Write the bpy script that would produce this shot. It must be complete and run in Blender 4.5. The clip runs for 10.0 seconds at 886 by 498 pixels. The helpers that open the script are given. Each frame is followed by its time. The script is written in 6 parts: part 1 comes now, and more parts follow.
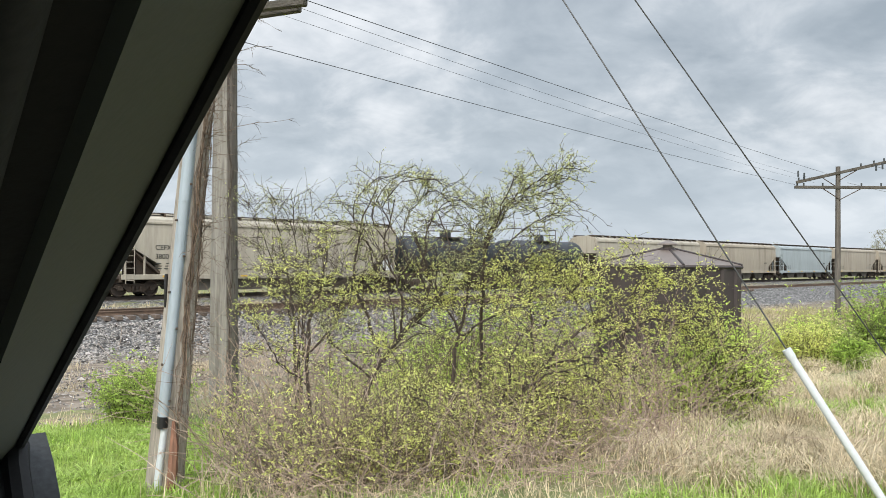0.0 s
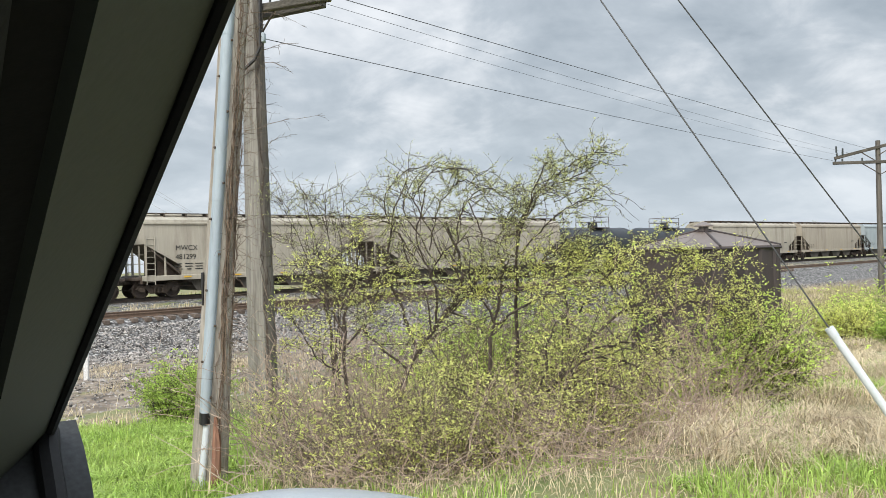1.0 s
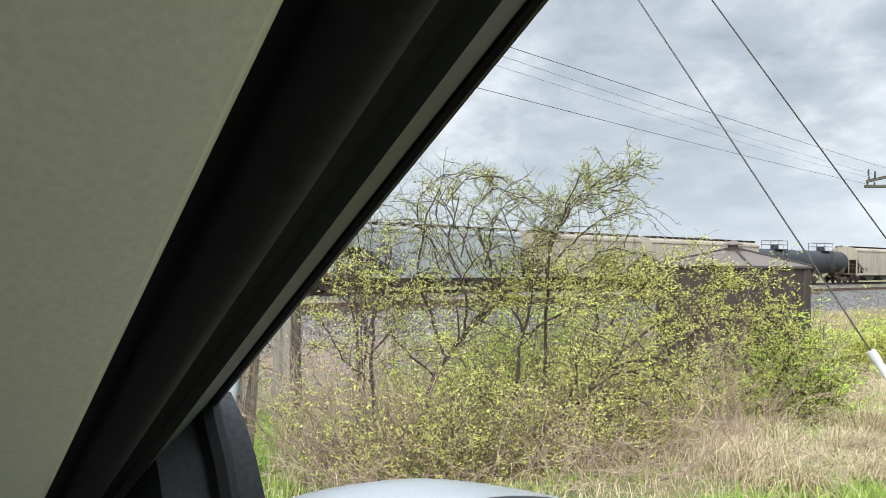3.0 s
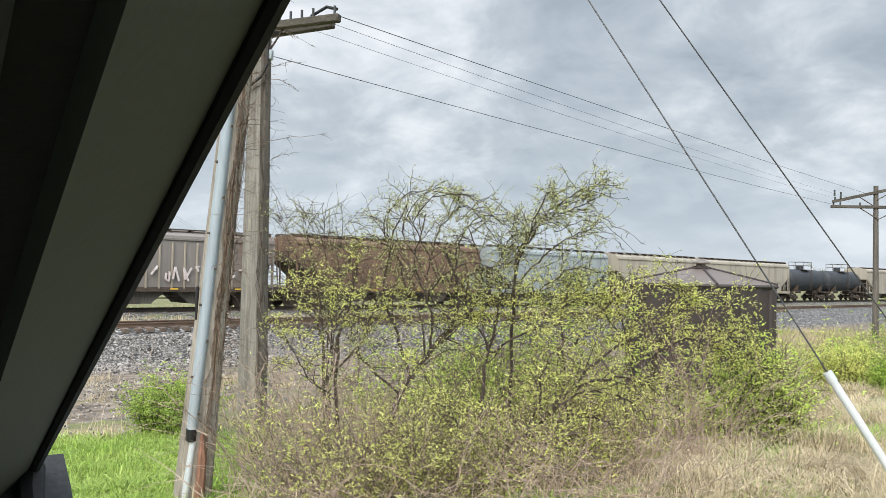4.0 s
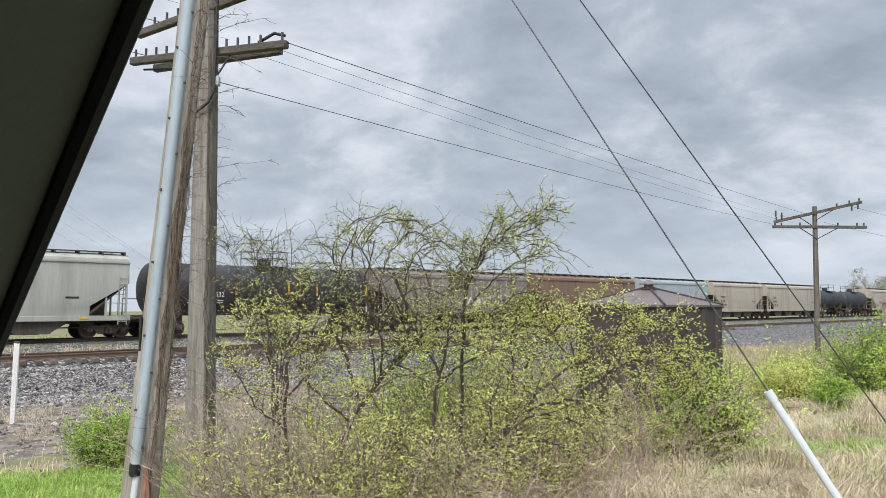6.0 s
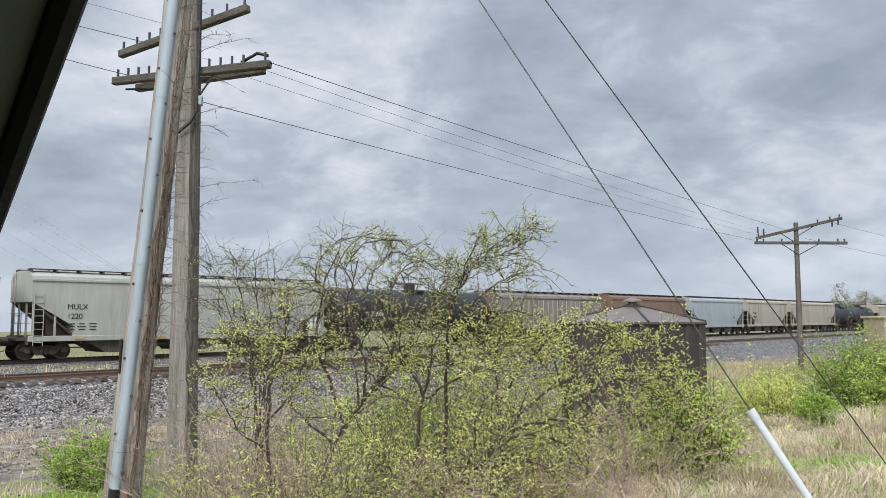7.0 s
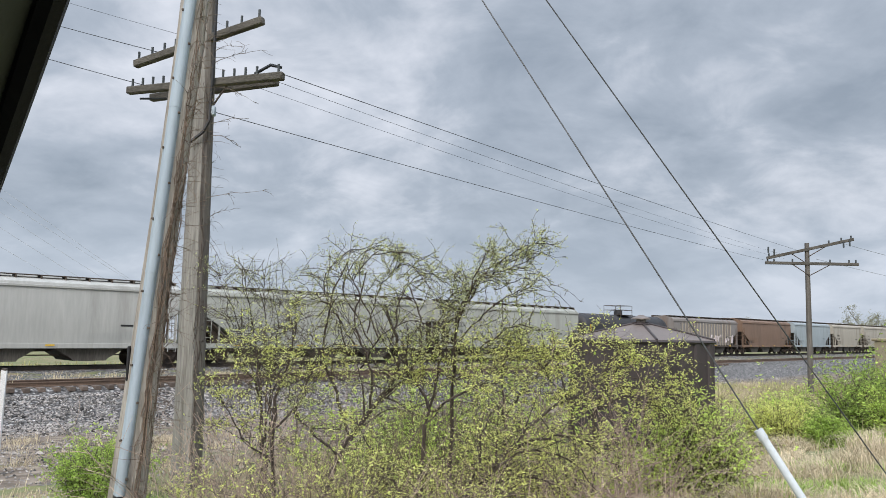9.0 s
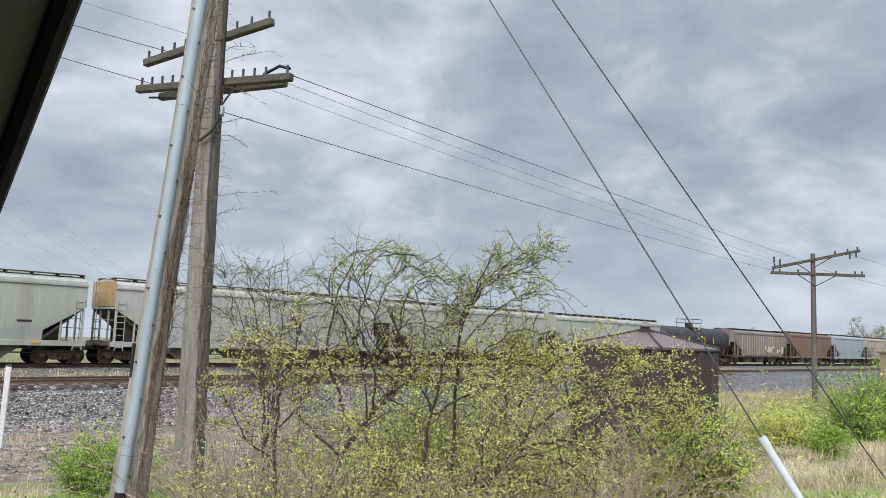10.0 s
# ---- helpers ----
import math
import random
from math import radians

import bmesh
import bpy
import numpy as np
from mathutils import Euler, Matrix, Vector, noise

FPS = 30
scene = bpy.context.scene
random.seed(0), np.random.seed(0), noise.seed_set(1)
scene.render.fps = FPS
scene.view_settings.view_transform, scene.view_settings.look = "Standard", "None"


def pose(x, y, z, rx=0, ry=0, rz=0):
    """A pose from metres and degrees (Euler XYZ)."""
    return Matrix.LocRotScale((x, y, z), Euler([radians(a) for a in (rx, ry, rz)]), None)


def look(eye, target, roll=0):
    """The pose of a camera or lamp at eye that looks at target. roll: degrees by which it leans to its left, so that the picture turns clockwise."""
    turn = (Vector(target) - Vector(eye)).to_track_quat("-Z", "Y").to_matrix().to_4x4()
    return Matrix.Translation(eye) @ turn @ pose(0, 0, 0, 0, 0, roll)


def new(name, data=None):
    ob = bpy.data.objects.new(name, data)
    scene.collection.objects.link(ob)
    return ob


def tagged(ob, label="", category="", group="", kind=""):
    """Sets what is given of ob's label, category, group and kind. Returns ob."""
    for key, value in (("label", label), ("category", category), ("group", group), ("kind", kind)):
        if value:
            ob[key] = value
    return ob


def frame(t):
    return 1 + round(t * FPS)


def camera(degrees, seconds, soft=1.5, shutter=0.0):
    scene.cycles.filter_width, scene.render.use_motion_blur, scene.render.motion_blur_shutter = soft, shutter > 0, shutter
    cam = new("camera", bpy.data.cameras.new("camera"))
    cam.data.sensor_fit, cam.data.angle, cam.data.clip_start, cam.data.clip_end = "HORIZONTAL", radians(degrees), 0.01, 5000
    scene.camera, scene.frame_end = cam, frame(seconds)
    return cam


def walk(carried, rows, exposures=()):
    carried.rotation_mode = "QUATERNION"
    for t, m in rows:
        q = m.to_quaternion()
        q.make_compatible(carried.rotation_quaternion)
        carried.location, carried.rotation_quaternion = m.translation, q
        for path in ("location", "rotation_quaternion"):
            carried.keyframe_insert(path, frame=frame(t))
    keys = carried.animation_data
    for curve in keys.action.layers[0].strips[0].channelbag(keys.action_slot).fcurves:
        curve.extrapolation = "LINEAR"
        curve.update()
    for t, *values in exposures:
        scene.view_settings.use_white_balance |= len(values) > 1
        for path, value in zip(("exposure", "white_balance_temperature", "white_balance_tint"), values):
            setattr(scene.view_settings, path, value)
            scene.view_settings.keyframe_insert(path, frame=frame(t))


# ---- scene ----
cam = camera(59.0, 10.0, 0.75)

PATH = [
    (0, -0.0004, -0.0000, 2.0000, -0.003, 0.797, -0.560),
    (0.5, 0.0106, 0.0057, 1.9908, 1.332, 0.544, 1.205),
    (1, 0.0060, 0.0086, 1.9903, 2.437, 0.155, 1.424),
    (1.5, -0.0072, 0.0270, 1.9788, 3.087, -0.079, 0.885),
    (2, -0.0705, 0.0299, 1.9655, 3.659, 0.047, -0.029),
    (2.5, -0.0788, 0.0287, 1.9559, 4.013, 0.386, -0.576),
    (2.7, -0.0916, 0.0294, 1.9613, 4.134, 0.558, -0.668),
    (3.8, -0.0350, 0.0430, 1.9911, 2.484, 1.728, -1.172),
    (4, -0.0161, 0.0458, 1.9965, 2.086, 1.944, -1.264),
    (4.5, -0.0005, 0.0488, 1.9974, 0.806, 2.338, -1.304),
    (5, 0.0022, 0.0357, 1.9946, -0.101, 2.535, -1.384),
    (5.5, 0.0100, 0.0325, 2.0012, -0.650, 2.994, -0.927),
    (7, 0.0353, 0.0370, 2.0413, -2.343, 4.932, -0.042),
    (7.5, 0.0415, 0.0356, 2.0317, -2.527, 5.163, -0.436),
    (8, 0.0416, 0.0312, 2.0310, -2.462, 5.385, -0.879),
    (8.5, 0.0379, 0.0383, 2.0282, -2.177, 5.682, -1.119),
    (9, 0.0395, 0.0347, 2.0288, -1.775, 5.990, -1.123),
    (9.5, 0.0436, 0.0307, 2.0332, -1.520, 6.158, -1.437),
    (10, 0.0358, 0.0321, 2.0111, -1.521, 6.324, -2.134),
]
walk(cam, [(t, pose(x, y, z, 90 + p, r, yw)) for t, x, y, z, yw, p, r in PATH],
     exposures=[(0.0, 0.17, 6500, 10), (1.5, 0.20, 6500, 10), (2.5, 0.37, 6500, 10), (4.0, 0.20, 6480, 10), (4.5, 0.12, 6420, 11), (5.5, 0.06, 6340, 12), (7.0, -0.05, 6230, 13), (10.0, -0.07, 6210, 13)])

# ---- world, sun, exposure ----


def make_world():
    w = bpy.data.worlds.new("overcast_sky")
    scene.world = w
    w.use_nodes = True
    nt = w.node_tree
    N, L = nt.nodes, nt.links
    N.clear()
    out = N.new("ShaderNodeOutputWorld")
    bg = N.new("ShaderNodeBackground")
    sky = N.new("ShaderNodeTexSky")
    sky.sky_type, sky.sun_disc = "NISHITA", False
    sky.sun_elevation, sky.sun_rotation = radians(52), radians(-25)
    tc = N.new("ShaderNodeTexCoord")
    sep = N.new("ShaderNodeSeparateXYZ")
    L.new(tc.outputs["Generated"], sep.inputs[0])
    up = N.new("ShaderNodeMath"); up.operation = "MAXIMUM"; up.inputs[1].default_value = 0.0
    L.new(sep.outputs["Z"], up.inputs[0])
    add = N.new("ShaderNodeMath"); add.operation = "ADD"; add.inputs[1].default_value = 0.42
    L.new(up.outputs[0], add.inputs[0])
    comb = N.new("ShaderNodeCombineXYZ")
    for i, ax in enumerate("XY"):
        d = N.new("ShaderNodeMath"); d.operation = "DIVIDE"
        L.new(sep.outputs[ax], d.inputs[0]); L.new(add.outputs[0], d.inputs[1])
        L.new(d.outputs[0], comb.inputs[i])
    # two layers of cloud, large rolls and ragged detail
    big = N.new("ShaderNodeTexNoise"); big.inputs["Scale"].default_value = 1.7; big.inputs["Detail"].default_value = 5; big.inputs["Roughness"].default_value = 0.55; big.inputs["Distortion"].default_value = 0.35
    fine = N.new("ShaderNodeTexNoise"); fine.inputs["Scale"].default_value = 5.0; fine.inputs["Detail"].default_value = 6; fine.inputs["Roughness"].default_value = 0.58; fine.inputs["Distortion"].default_value = 0.3
    mp = N.new("ShaderNodeMapping"); mp.inputs["Location"].default_value = (3.1, 1.7, 0.4); mp.inputs["Scale"].default_value = (1.0, 1.1, 1.0); mp.inputs["Rotation"].default_value = (0, 0, radians(20))
    L.new(comb.outputs[0], mp.inputs[0])
    for n in (big, fine):
        L.new(mp.outputs[0], n.inputs["Vector"])
    mixn = N.new("ShaderNodeMix"); mixn.data_type = "FLOAT"; mixn.inputs["Factor"].default_value = 0.42
    L.new(big.outputs["Fac"], mixn.inputs["A"]); L.new(fine.outputs["Fac"], mixn.inputs["B"])
    ramp = N.new("ShaderNodeValToRGB")
    e = ramp.color_ramp.elements
    e[0].position, e[0].color = 0.39, (0.335, 0.39, 0.44, 1)
    e[1].position, e[1].color = 0.63, (0.79, 0.82, 0.85, 1)
    m = e.new(0.50); m.color = (0.47, 0.525, 0.575, 1)
    L.new(mixn.outputs["Result"], ramp.inputs[0])
    # thin bright veil low over the horizon
    veil = N.new("ShaderNodeMapRange"); veil.inputs["From Min"].default_value = 0.0; veil.inputs["From Max"].default_value = 0.16; veil.inputs["To Min"].default_value = 0.72; veil.inputs["To Max"].default_value = 0.0
    L.new(up.outputs[0], veil.inputs["Value"])
    low = N.new("ShaderNodeMix"); low.data_type = "RGBA"; low.inputs["B"].default_value = (0.60, 0.68, 0.77, 1)
    L.new(veil.outputs["Result"], low.inputs["Factor"]); L.new(ramp.outputs["Color"], low.inputs["A"])
    scl = N.new("ShaderNodeVectorMath"); scl.operation = "SCALE"; scl.inputs["Scale"].default_value = 0.10
    L.new(sky.outputs[0], scl.inputs[0])
    both = N.new("ShaderNodeMix"); both.data_type = "RGBA"; both.inputs["Factor"].default_value = 0.93
    L.new(scl.outputs[0], both.inputs["A"]); L.new(low.outputs["Result"], both.inputs["B"])
    L.new(both.outputs["Result"], bg.inputs["Color"])
    # an overcast sky is brightest overhead
    high = N.new("ShaderNodeMapRange"); high.interpolation_type = "SMOOTHSTEP"
    high.inputs["From Min"].default_value = 0.42; high.inputs["From Max"].default_value = 0.95; high.inputs["To Min"].default_value = 1.0; high.inputs["To Max"].default_value = 3.7
    L.new(up.outputs[0], high.inputs["Value"])
    L.new(high.outputs["Result"], bg.inputs["Strength"])
    L.new(bg.outputs[0], out.inputs[0])


make_world()
sun = new("sun", bpy.data.lights.new("sun", "SUN"))
sun.data.energy, sun.data.angle, sun.data.color = 3.2, radians(40), (1.0, 0.93, 0.83)
sun.matrix_world = look((-14, -36, 38), (0, 10, 0))


# ---- materials ----
def mat(name, c1, c2=None, rough=0.8, metal=0.0, scale=4.0, fine=60.0, bump=0.2, stretch=(1, 1, 1), dirt=None, dirt_amount=0.5, vary=0.0, translucent=0.0, island=False, spec=0.4, grain=0.25):
    """Two-scale surface: slow colour drift c1 to c2, fine grain with relief, dirt patches or streaks."""
    m = bpy.data.materials.new(name)
    m.use_nodes = True
    nt = m.node_tree
    N, L = nt.nodes, nt.links
    b = N["Principled BSDF"]
    b.inputs["Roughness"].default_value, b.inputs["Metallic"].default_value = rough, metal
    b.inputs["Specular IOR Level"].default_value = spec
    tc = N.new("ShaderNodeTexCoord")
    mp = N.new("ShaderNodeMapping"); mp.inputs["Scale"].default_value = stretch
    L.new(tc.outputs["Object"], mp.inputs[0])
    n1 = N.new("ShaderNodeTexNoise"); n1.inputs["Scale"].default_value = scale; n1.inputs["Detail"].default_value = 5; n1.inputs["Roughness"].default_value = 0.6
    n2 = N.new("ShaderNodeTexNoise"); n2.inputs["Scale"].default_value = fine; n2.inputs["Detail"].default_value = 4
    L.new(mp.outputs[0], n1.inputs["Vector"]); L.new(mp.outputs[0], n2.inputs["Vector"])
    con = N.new("ShaderNodeMapRange"); con.inputs["From Min"].default_value = 0.33; con.inputs["From Max"].default_value = 0.67
    L.new(n1.outputs["Fac"], con.inputs["Value"])
    mx = N.new("ShaderNodeMix"); mx.data_type = "RGBA"
    mx.inputs["A"].default_value = (*c1, 1); mx.inputs["B"].default_value = (*(c2 or [v * 0.75 for v in c1]), 1)
    L.new(con.outputs["Result"], mx.inputs["Factor"])
    col = mx.outputs["Result"]
    if dirt:
        n3 = N.new("ShaderNodeTexNoise"); n3.inputs["Scale"].default_value = scale * 0.6; n3.inputs["Detail"].default_value = 8; n3.inputs["Roughness"].default_value = 0.7
        mp3 = N.new("ShaderNodeMapping"); mp3.inputs["Scale"].default_value = stretch; mp3.inputs["Location"].default_value = (7.3, 2.1, 5.7)
        L.new(tc.outputs["Object"], mp3.inputs[0]); L.new(mp3.outputs[0], n3.inputs["Vector"])
        r3 = N.new("ShaderNodeMapRange"); r3.inputs["From Min"].default_value = 0.5; r3.inputs["From Max"].default_value = 0.72; r3.inputs["To Max"].default_value = dirt_amount
        L.new(n3.outputs["Fac"], r3.inputs["Value"])
        dm = N.new("ShaderNodeMix"); dm.data_type = "RGBA"; dm.inputs["B"].default_value = (*dirt, 1)
        L.new(r3.outputs["Result"], dm.inputs["Factor"]); L.new(col, dm.inputs["A"])
        col = dm.outputs["Result"]
    g = N.new("ShaderNodeMapRange"); g.inputs["From Min"].default_value = 0.3; g.inputs["From Max"].default_value = 0.7; g.inputs["To Min"].default_value = 1 - grain; g.inputs["To Max"].default_value = 1 + grain
    L.new(n2.outputs["Fac"], g.inputs["Value"])
    val = g.outputs["Result"]
    if vary:
        src = N.new("ShaderNodeNewGeometry").outputs["Random Per Island"] if island else N.new("ShaderNodeObjectInfo").outputs["Random"]
        r = N.new("ShaderNodeMapRange"); r.inputs["To Min"].default_value = 1 - vary; r.inputs["To Max"].default_value = 1 + vary
        L.new(src, r.inputs["Value"])
        mu = N.new("ShaderNodeMath"); mu.operation = "MULTIPLY"
        L.new(val, mu.inputs[0]); L.new(r.outputs["Result"], mu.inputs[1])
        val = mu.outputs[0]
    sc = N.new("ShaderNodeVectorMath"); sc.operation = "SCALE"
    L.new(col, sc.inputs[0]); L.new(val, sc.inputs["Scale"])
    L.new(sc.outputs[0], b.inputs["Base Color"])
    if bump:
        bp = N.new("ShaderNodeBump"); bp.inputs["Strength"].default_value = bump; bp.inputs["Distance"].default_value = 0.02
        L.new(n2.outputs["Fac"], bp.inputs["Height"]); L.new(bp.outputs[0], b.inputs["Normal"])
    if translucent:
        tr = N.new("ShaderNodeBsdfTranslucent"); L.new(sc.outputs[0], tr.inputs["Color"])
        ms = N.new("ShaderNodeMixShader"); ms.inputs[0].default_value = translucent
        L.new(b.outputs[0], ms.inputs[1]); L.new(tr.outputs[0], ms.inputs[2])
        L.new(ms.outputs[0], N["Material Output"].inputs["Surface"])
    return m


STREAK = (1.0, 1.0, 0.12)


def paint(name, c, dirt=(0.10, 0.075, 0.05), amount=0.55):
    return mat(name, c, [v * 0.86 for v in c], rough=0.55, scale=1.4, fine=9, bump=0.03, stretch=STREAK, dirt=dirt, dirt_amount=amount, grain=0.06)


M_CREAM = paint("weathered_cream_paint", (0.410, 0.377, 0.312))
M_TAN = paint("weathered_tan_paint", (0.377, 0.336, 0.271))
M_LIGHT = paint("pale_grey_green_paint", (0.403, 0.413, 0.370), amount=0.35)
M_WHITE = paint("dull_white_paint", (0.444, 0.444, 0.417), amount=0.3)
M_BLUE = paint("pale_blue_grey_paint", (0.345, 0.395, 0.415), amount=0.25)
M_BROWN = paint("oxide_brown_paint", (0.205, 0.132, 0.090), (0.07, 0.05, 0.04))
M_GREY = paint("weathered_grey_paint", (0.235, 0.215, 0.200), (0.15, 0.085, 0.05), 0.85)
M_TANK = paint("tank_black_paint", (0.030, 0.030, 0.034), (0.10, 0.08, 0.065), 0.4)
M_TANKG = paint("tank_dark_blue_paint", (0.035, 0.042, 0.052), (0.09, 0.08, 0.07), 0.4)
M_OCHRE = paint("faded_ochre_paint", (0.42, 0.295, 0.145))
M_UNDER = mat("grimy_steel", (0.055, 0.045, 0.038), (0.09, 0.07, 0.055), rough=0.8, scale=3, fine=30, bump=0.1, dirt=(0.14, 0.09, 0.06))
M_BAY = mat("grimy_bay_paint", (0.07, 0.062, 0.054), (0.13, 0.118, 0.10), rough=0.8, scale=2, fine=20, bump=0.05, stretch=STREAK, dirt=(0.05, 0.04, 0.035), dirt_amount=0.7)
M_WHEEL = mat("brown_wheel_steel", (0.09, 0.065, 0.05), (0.06, 0.05, 0.045), rough=0.6, metal=0.3, scale=4, fine=40, bump=0.05)
M_YELLOW = mat("reflector_yellow", (0.75, 0.48, 0.06), rough=0.5, bump=0)
M_DECAL_W = mat("white_lettering", (0.8, 0.8, 0.78), (0.62, 0.62, 0.6), rough=0.6, bump=0)
M_DECAL_B = mat("black_lettering", (0.03, 0.03, 0.03), rough=0.6, bump=0)
M_GRAF = mat("sprayed_white_paint", (0.72, 0.68, 0.68), (0.5, 0.42, 0.42), rough=0.6, bump=0)
M_RAIL = mat("rusty_rail_steel", (0.17, 0.115, 0.082), (0.11, 0.078, 0.058), rough=0.7, metal=0.2, scale=2, fine=40, bump=0.1)
M_RAILTOP = mat("train_rail_steel", (0.08, 0.062, 0.05), (0.05, 0.042, 0.038), rough=0.6, metal=0.3, scale=2, fine=40, bump=0.1)
M_TIE = mat("weathered_tie_wood", (0.095, 0.07, 0.055), (0.15, 0.12, 0.10), rough=0.95, scale=3, fine=50, bump=0.5, stretch=(1, 0.15, 1), vary=0.35)
M_WOODF = mat("weathered_pole_wood", (0.27, 0.24, 0.205), (0.40, 0.37, 0.33), rough=0.95, scale=9, fine=70, bump=0.6, stretch=(1, 1, 0.07), dirt=(0.045, 0.035, 0.03), dirt_amount=0.8)
M_WOODB = mat("silvered_pole_wood", (0.305, 0.29, 0.265), (0.19, 0.18, 0.163), rough=0.95, scale=8, fine=60, bump=0.5, stretch=(1, 1, 0.06), dirt=(0.09, 0.075, 0.065), dirt_amount=0.7)
M_ARM = mat("old_crossarm_wood", (0.065, 0.060, 0.052), (0.125, 0.115, 0.10), rough=0.95, scale=8, fine=60, bump=0.5, stretch=(0.15, 1, 1))
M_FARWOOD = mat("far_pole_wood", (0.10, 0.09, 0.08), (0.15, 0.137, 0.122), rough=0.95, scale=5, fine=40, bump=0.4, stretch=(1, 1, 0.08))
M_GALV = mat("blue_grey_galvanised", (0.40, 0.47, 0.53), (0.32, 0.38, 0.44), rough=0.7, metal=0.0, scale=5, fine=40, bump=0.04, stretch=(1, 1, 0.2), dirt=(0.14, 0.13, 0.12), dirt_amount=0.5, grain=0.06)
M_BLACKP = mat("black_plastic_pipe", (0.02, 0.02, 0.022), rough=0.5, bump=0.05)
M_GUARD = mat("white_plastic_guard", (0.62, 0.66, 0.70), (0.53, 0.57, 0.61), rough=0.45, scale=5, bump=0.03, grain=0.05)
M_POST = mat("white_painted_post", (0.70, 0.70, 0.70), (0.58, 0.58, 0.58), rough=0.6, bump=0.05)
M_WIRE = mat("dark_wire", (0.045, 0.048, 0.052), rough=0.5, metal=0.5, bump=0)
M_FARWIRE = mat("hazed_aluminium_wire", (0.3, 0.32, 0.34), rough=0.6, metal=0.3, bump=0)
M_GUY = mat("galvanised_strand", (0.12, 0.125, 0.13), (0.07, 0.072, 0.075), rough=0.5, metal=0.6, scale=30, bump=0.1)
M_SHED = mat("dark_brown_sheet_metal", (0.060, 0.048, 0.048), (0.046, 0.038, 0.039), rough=0.5, scale=2, fine=30, bump=0.03, stretch=(1, 1, 0.2), dirt=(0.11, 0.085, 0.075), dirt_amount=0.4, grain=0.07)
# roof paler than the walls: the sky's grazing sheen is put into its colour
M_SHEDROOF = mat("pale_sky_sheen_roof_metal", (0.18, 0.15, 0.135), (0.145, 0.12, 0.108), rough=0.42, scale=2, fine=30, bump=0.03, dirt=(0.22, 0.19, 0.17), grain=0.07)
M_CAB = mat("faded_tan_cabinet", (0.42, 0.36, 0.25), (0.36, 0.30, 0.2), rough=0.6, scale=2, bump=0.03, stretch=STREAK, dirt=(0.2, 0.15, 0.1), dirt_amount=0.4, grain=0.06)
M_BARK = mat("grey_brown_bark", (0.20, 0.165, 0.138), (0.115, 0.092, 0.078), rough=0.95, scale=12, fine=80, bump=0.4, vary=0.25, island=True)
M_LIMB = mat("dark_shrub_bark", (0.092, 0.072, 0.060), (0.052, 0.041, 0.035), rough=0.95, scale=12, fine=80, bump=0.4, vary=0.3, island=True)
M_SHOOT = mat("brown_young_shoot", (0.115, 0.088, 0.068), (0.075, 0.060, 0.046), rough=0.85, scale=6, fine=60, bump=0, vary=0.3, island=True)
M_VINE = mat("brown_vine_bark", (0.21, 0.155, 0.115), (0.12, 0.09, 0.07), rough=0.95, scale=12, fine=80, bump=0.3, vary=0.35, island=True)
M_REDTWIG = mat("reddish_dry_twig", (0.50, 0.39, 0.315), (0.34, 0.26, 0.21), rough=0.95, scale=8, fine=80, bump=0.2, vary=0.4, island=True)
M_PALETWIG = mat("pale_dead_cane", (0.55, 0.46, 0.37), (0.4, 0.33, 0.26), rough=0.95, scale=8, fine=80, bump=0.2, vary=0.3, island=True)
M_LEAF = mat("yellow_green_leaf", (0.77, 0.785, 0.29), (0.67, 0.705, 0.24), rough=0.6, scale=1.2, fine=30, bump=0, vary=0.3, island=True, translucent=0.55)
M_BUD = mat("olive_opening_leaf", (0.60, 0.635, 0.29), (0.45, 0.485, 0.23), rough=0.6, scale=1.2, fine=30, bump=0, vary=0.35, island=True, translucent=0.45)
M_LEAF2 = mat("fresh_green_leaf", (0.44, 0.57, 0.13), (0.32, 0.46, 0.09), rough=0.6, scale=1.2, fine=30, bump=0, vary=0.35, island=True, translucent=0.5)
M_LEAF4 = mat("light_bush_leaf", (0.68, 0.80, 0.21), (0.56, 0.71, 0.16), rough=0.6, scale=3.0, fine=30, bump=0, vary=0.35, island=True, translucent=0.55)
M_LEAF3 = mat("far_tree_leaf", (0.30, 0.30, 0.17), (0.23, 0.235, 0.14), rough=0.7, scale=0.3, bump=0, vary=0.3, island=True, translucent=0.3)
M_GRASS = mat("lush_grass", (0.31, 0.46, 0.095), (0.43, 0.55, 0.155), rough=0.6, scale=0.9, fine=20, bump=0, vary=0.35, island=True, translucent=0.35)
M_STRAW = mat("dry_straw_grass", (0.70, 0.60, 0.42), (0.49, 0.41, 0.28), rough=0.85, scale=0.8, fine=20, bump=0, vary=0.35, island=True, translucent=0.25)
M_WEED = mat("olive_weeds", (0.36, 0.38, 0.13), (0.50, 0.44, 0.26), rough=0.8, scale=0.5, fine=20, bump=0, vary=0.4, island=True, translucent=0.3)
M_TRIM = mat("grey_green_fabric_trim", (0.80, 0.83, 0.74), (0.76, 0.79, 0.70), rough=0.9, scale=6, fine=400, bump=0.05, grain=0.05)
M_FRAME = mat("grey_window_frame", (0.056, 0.062, 0.050), (0.052, 0.058, 0.046), rough=0.7, scale=6, fine=300, bump=0.03, grain=0.05)
M_SEAL = mat("black_rubber_seal", (0.008, 0.008, 0.009), rough=0.7, scale=6, fine=200, bump=0.05)
M_SEAL2 = mat("dark_grey_door_trim", (0.032, 0.034, 0.036), rough=0.75, scale=6, fine=300, bump=0.05)
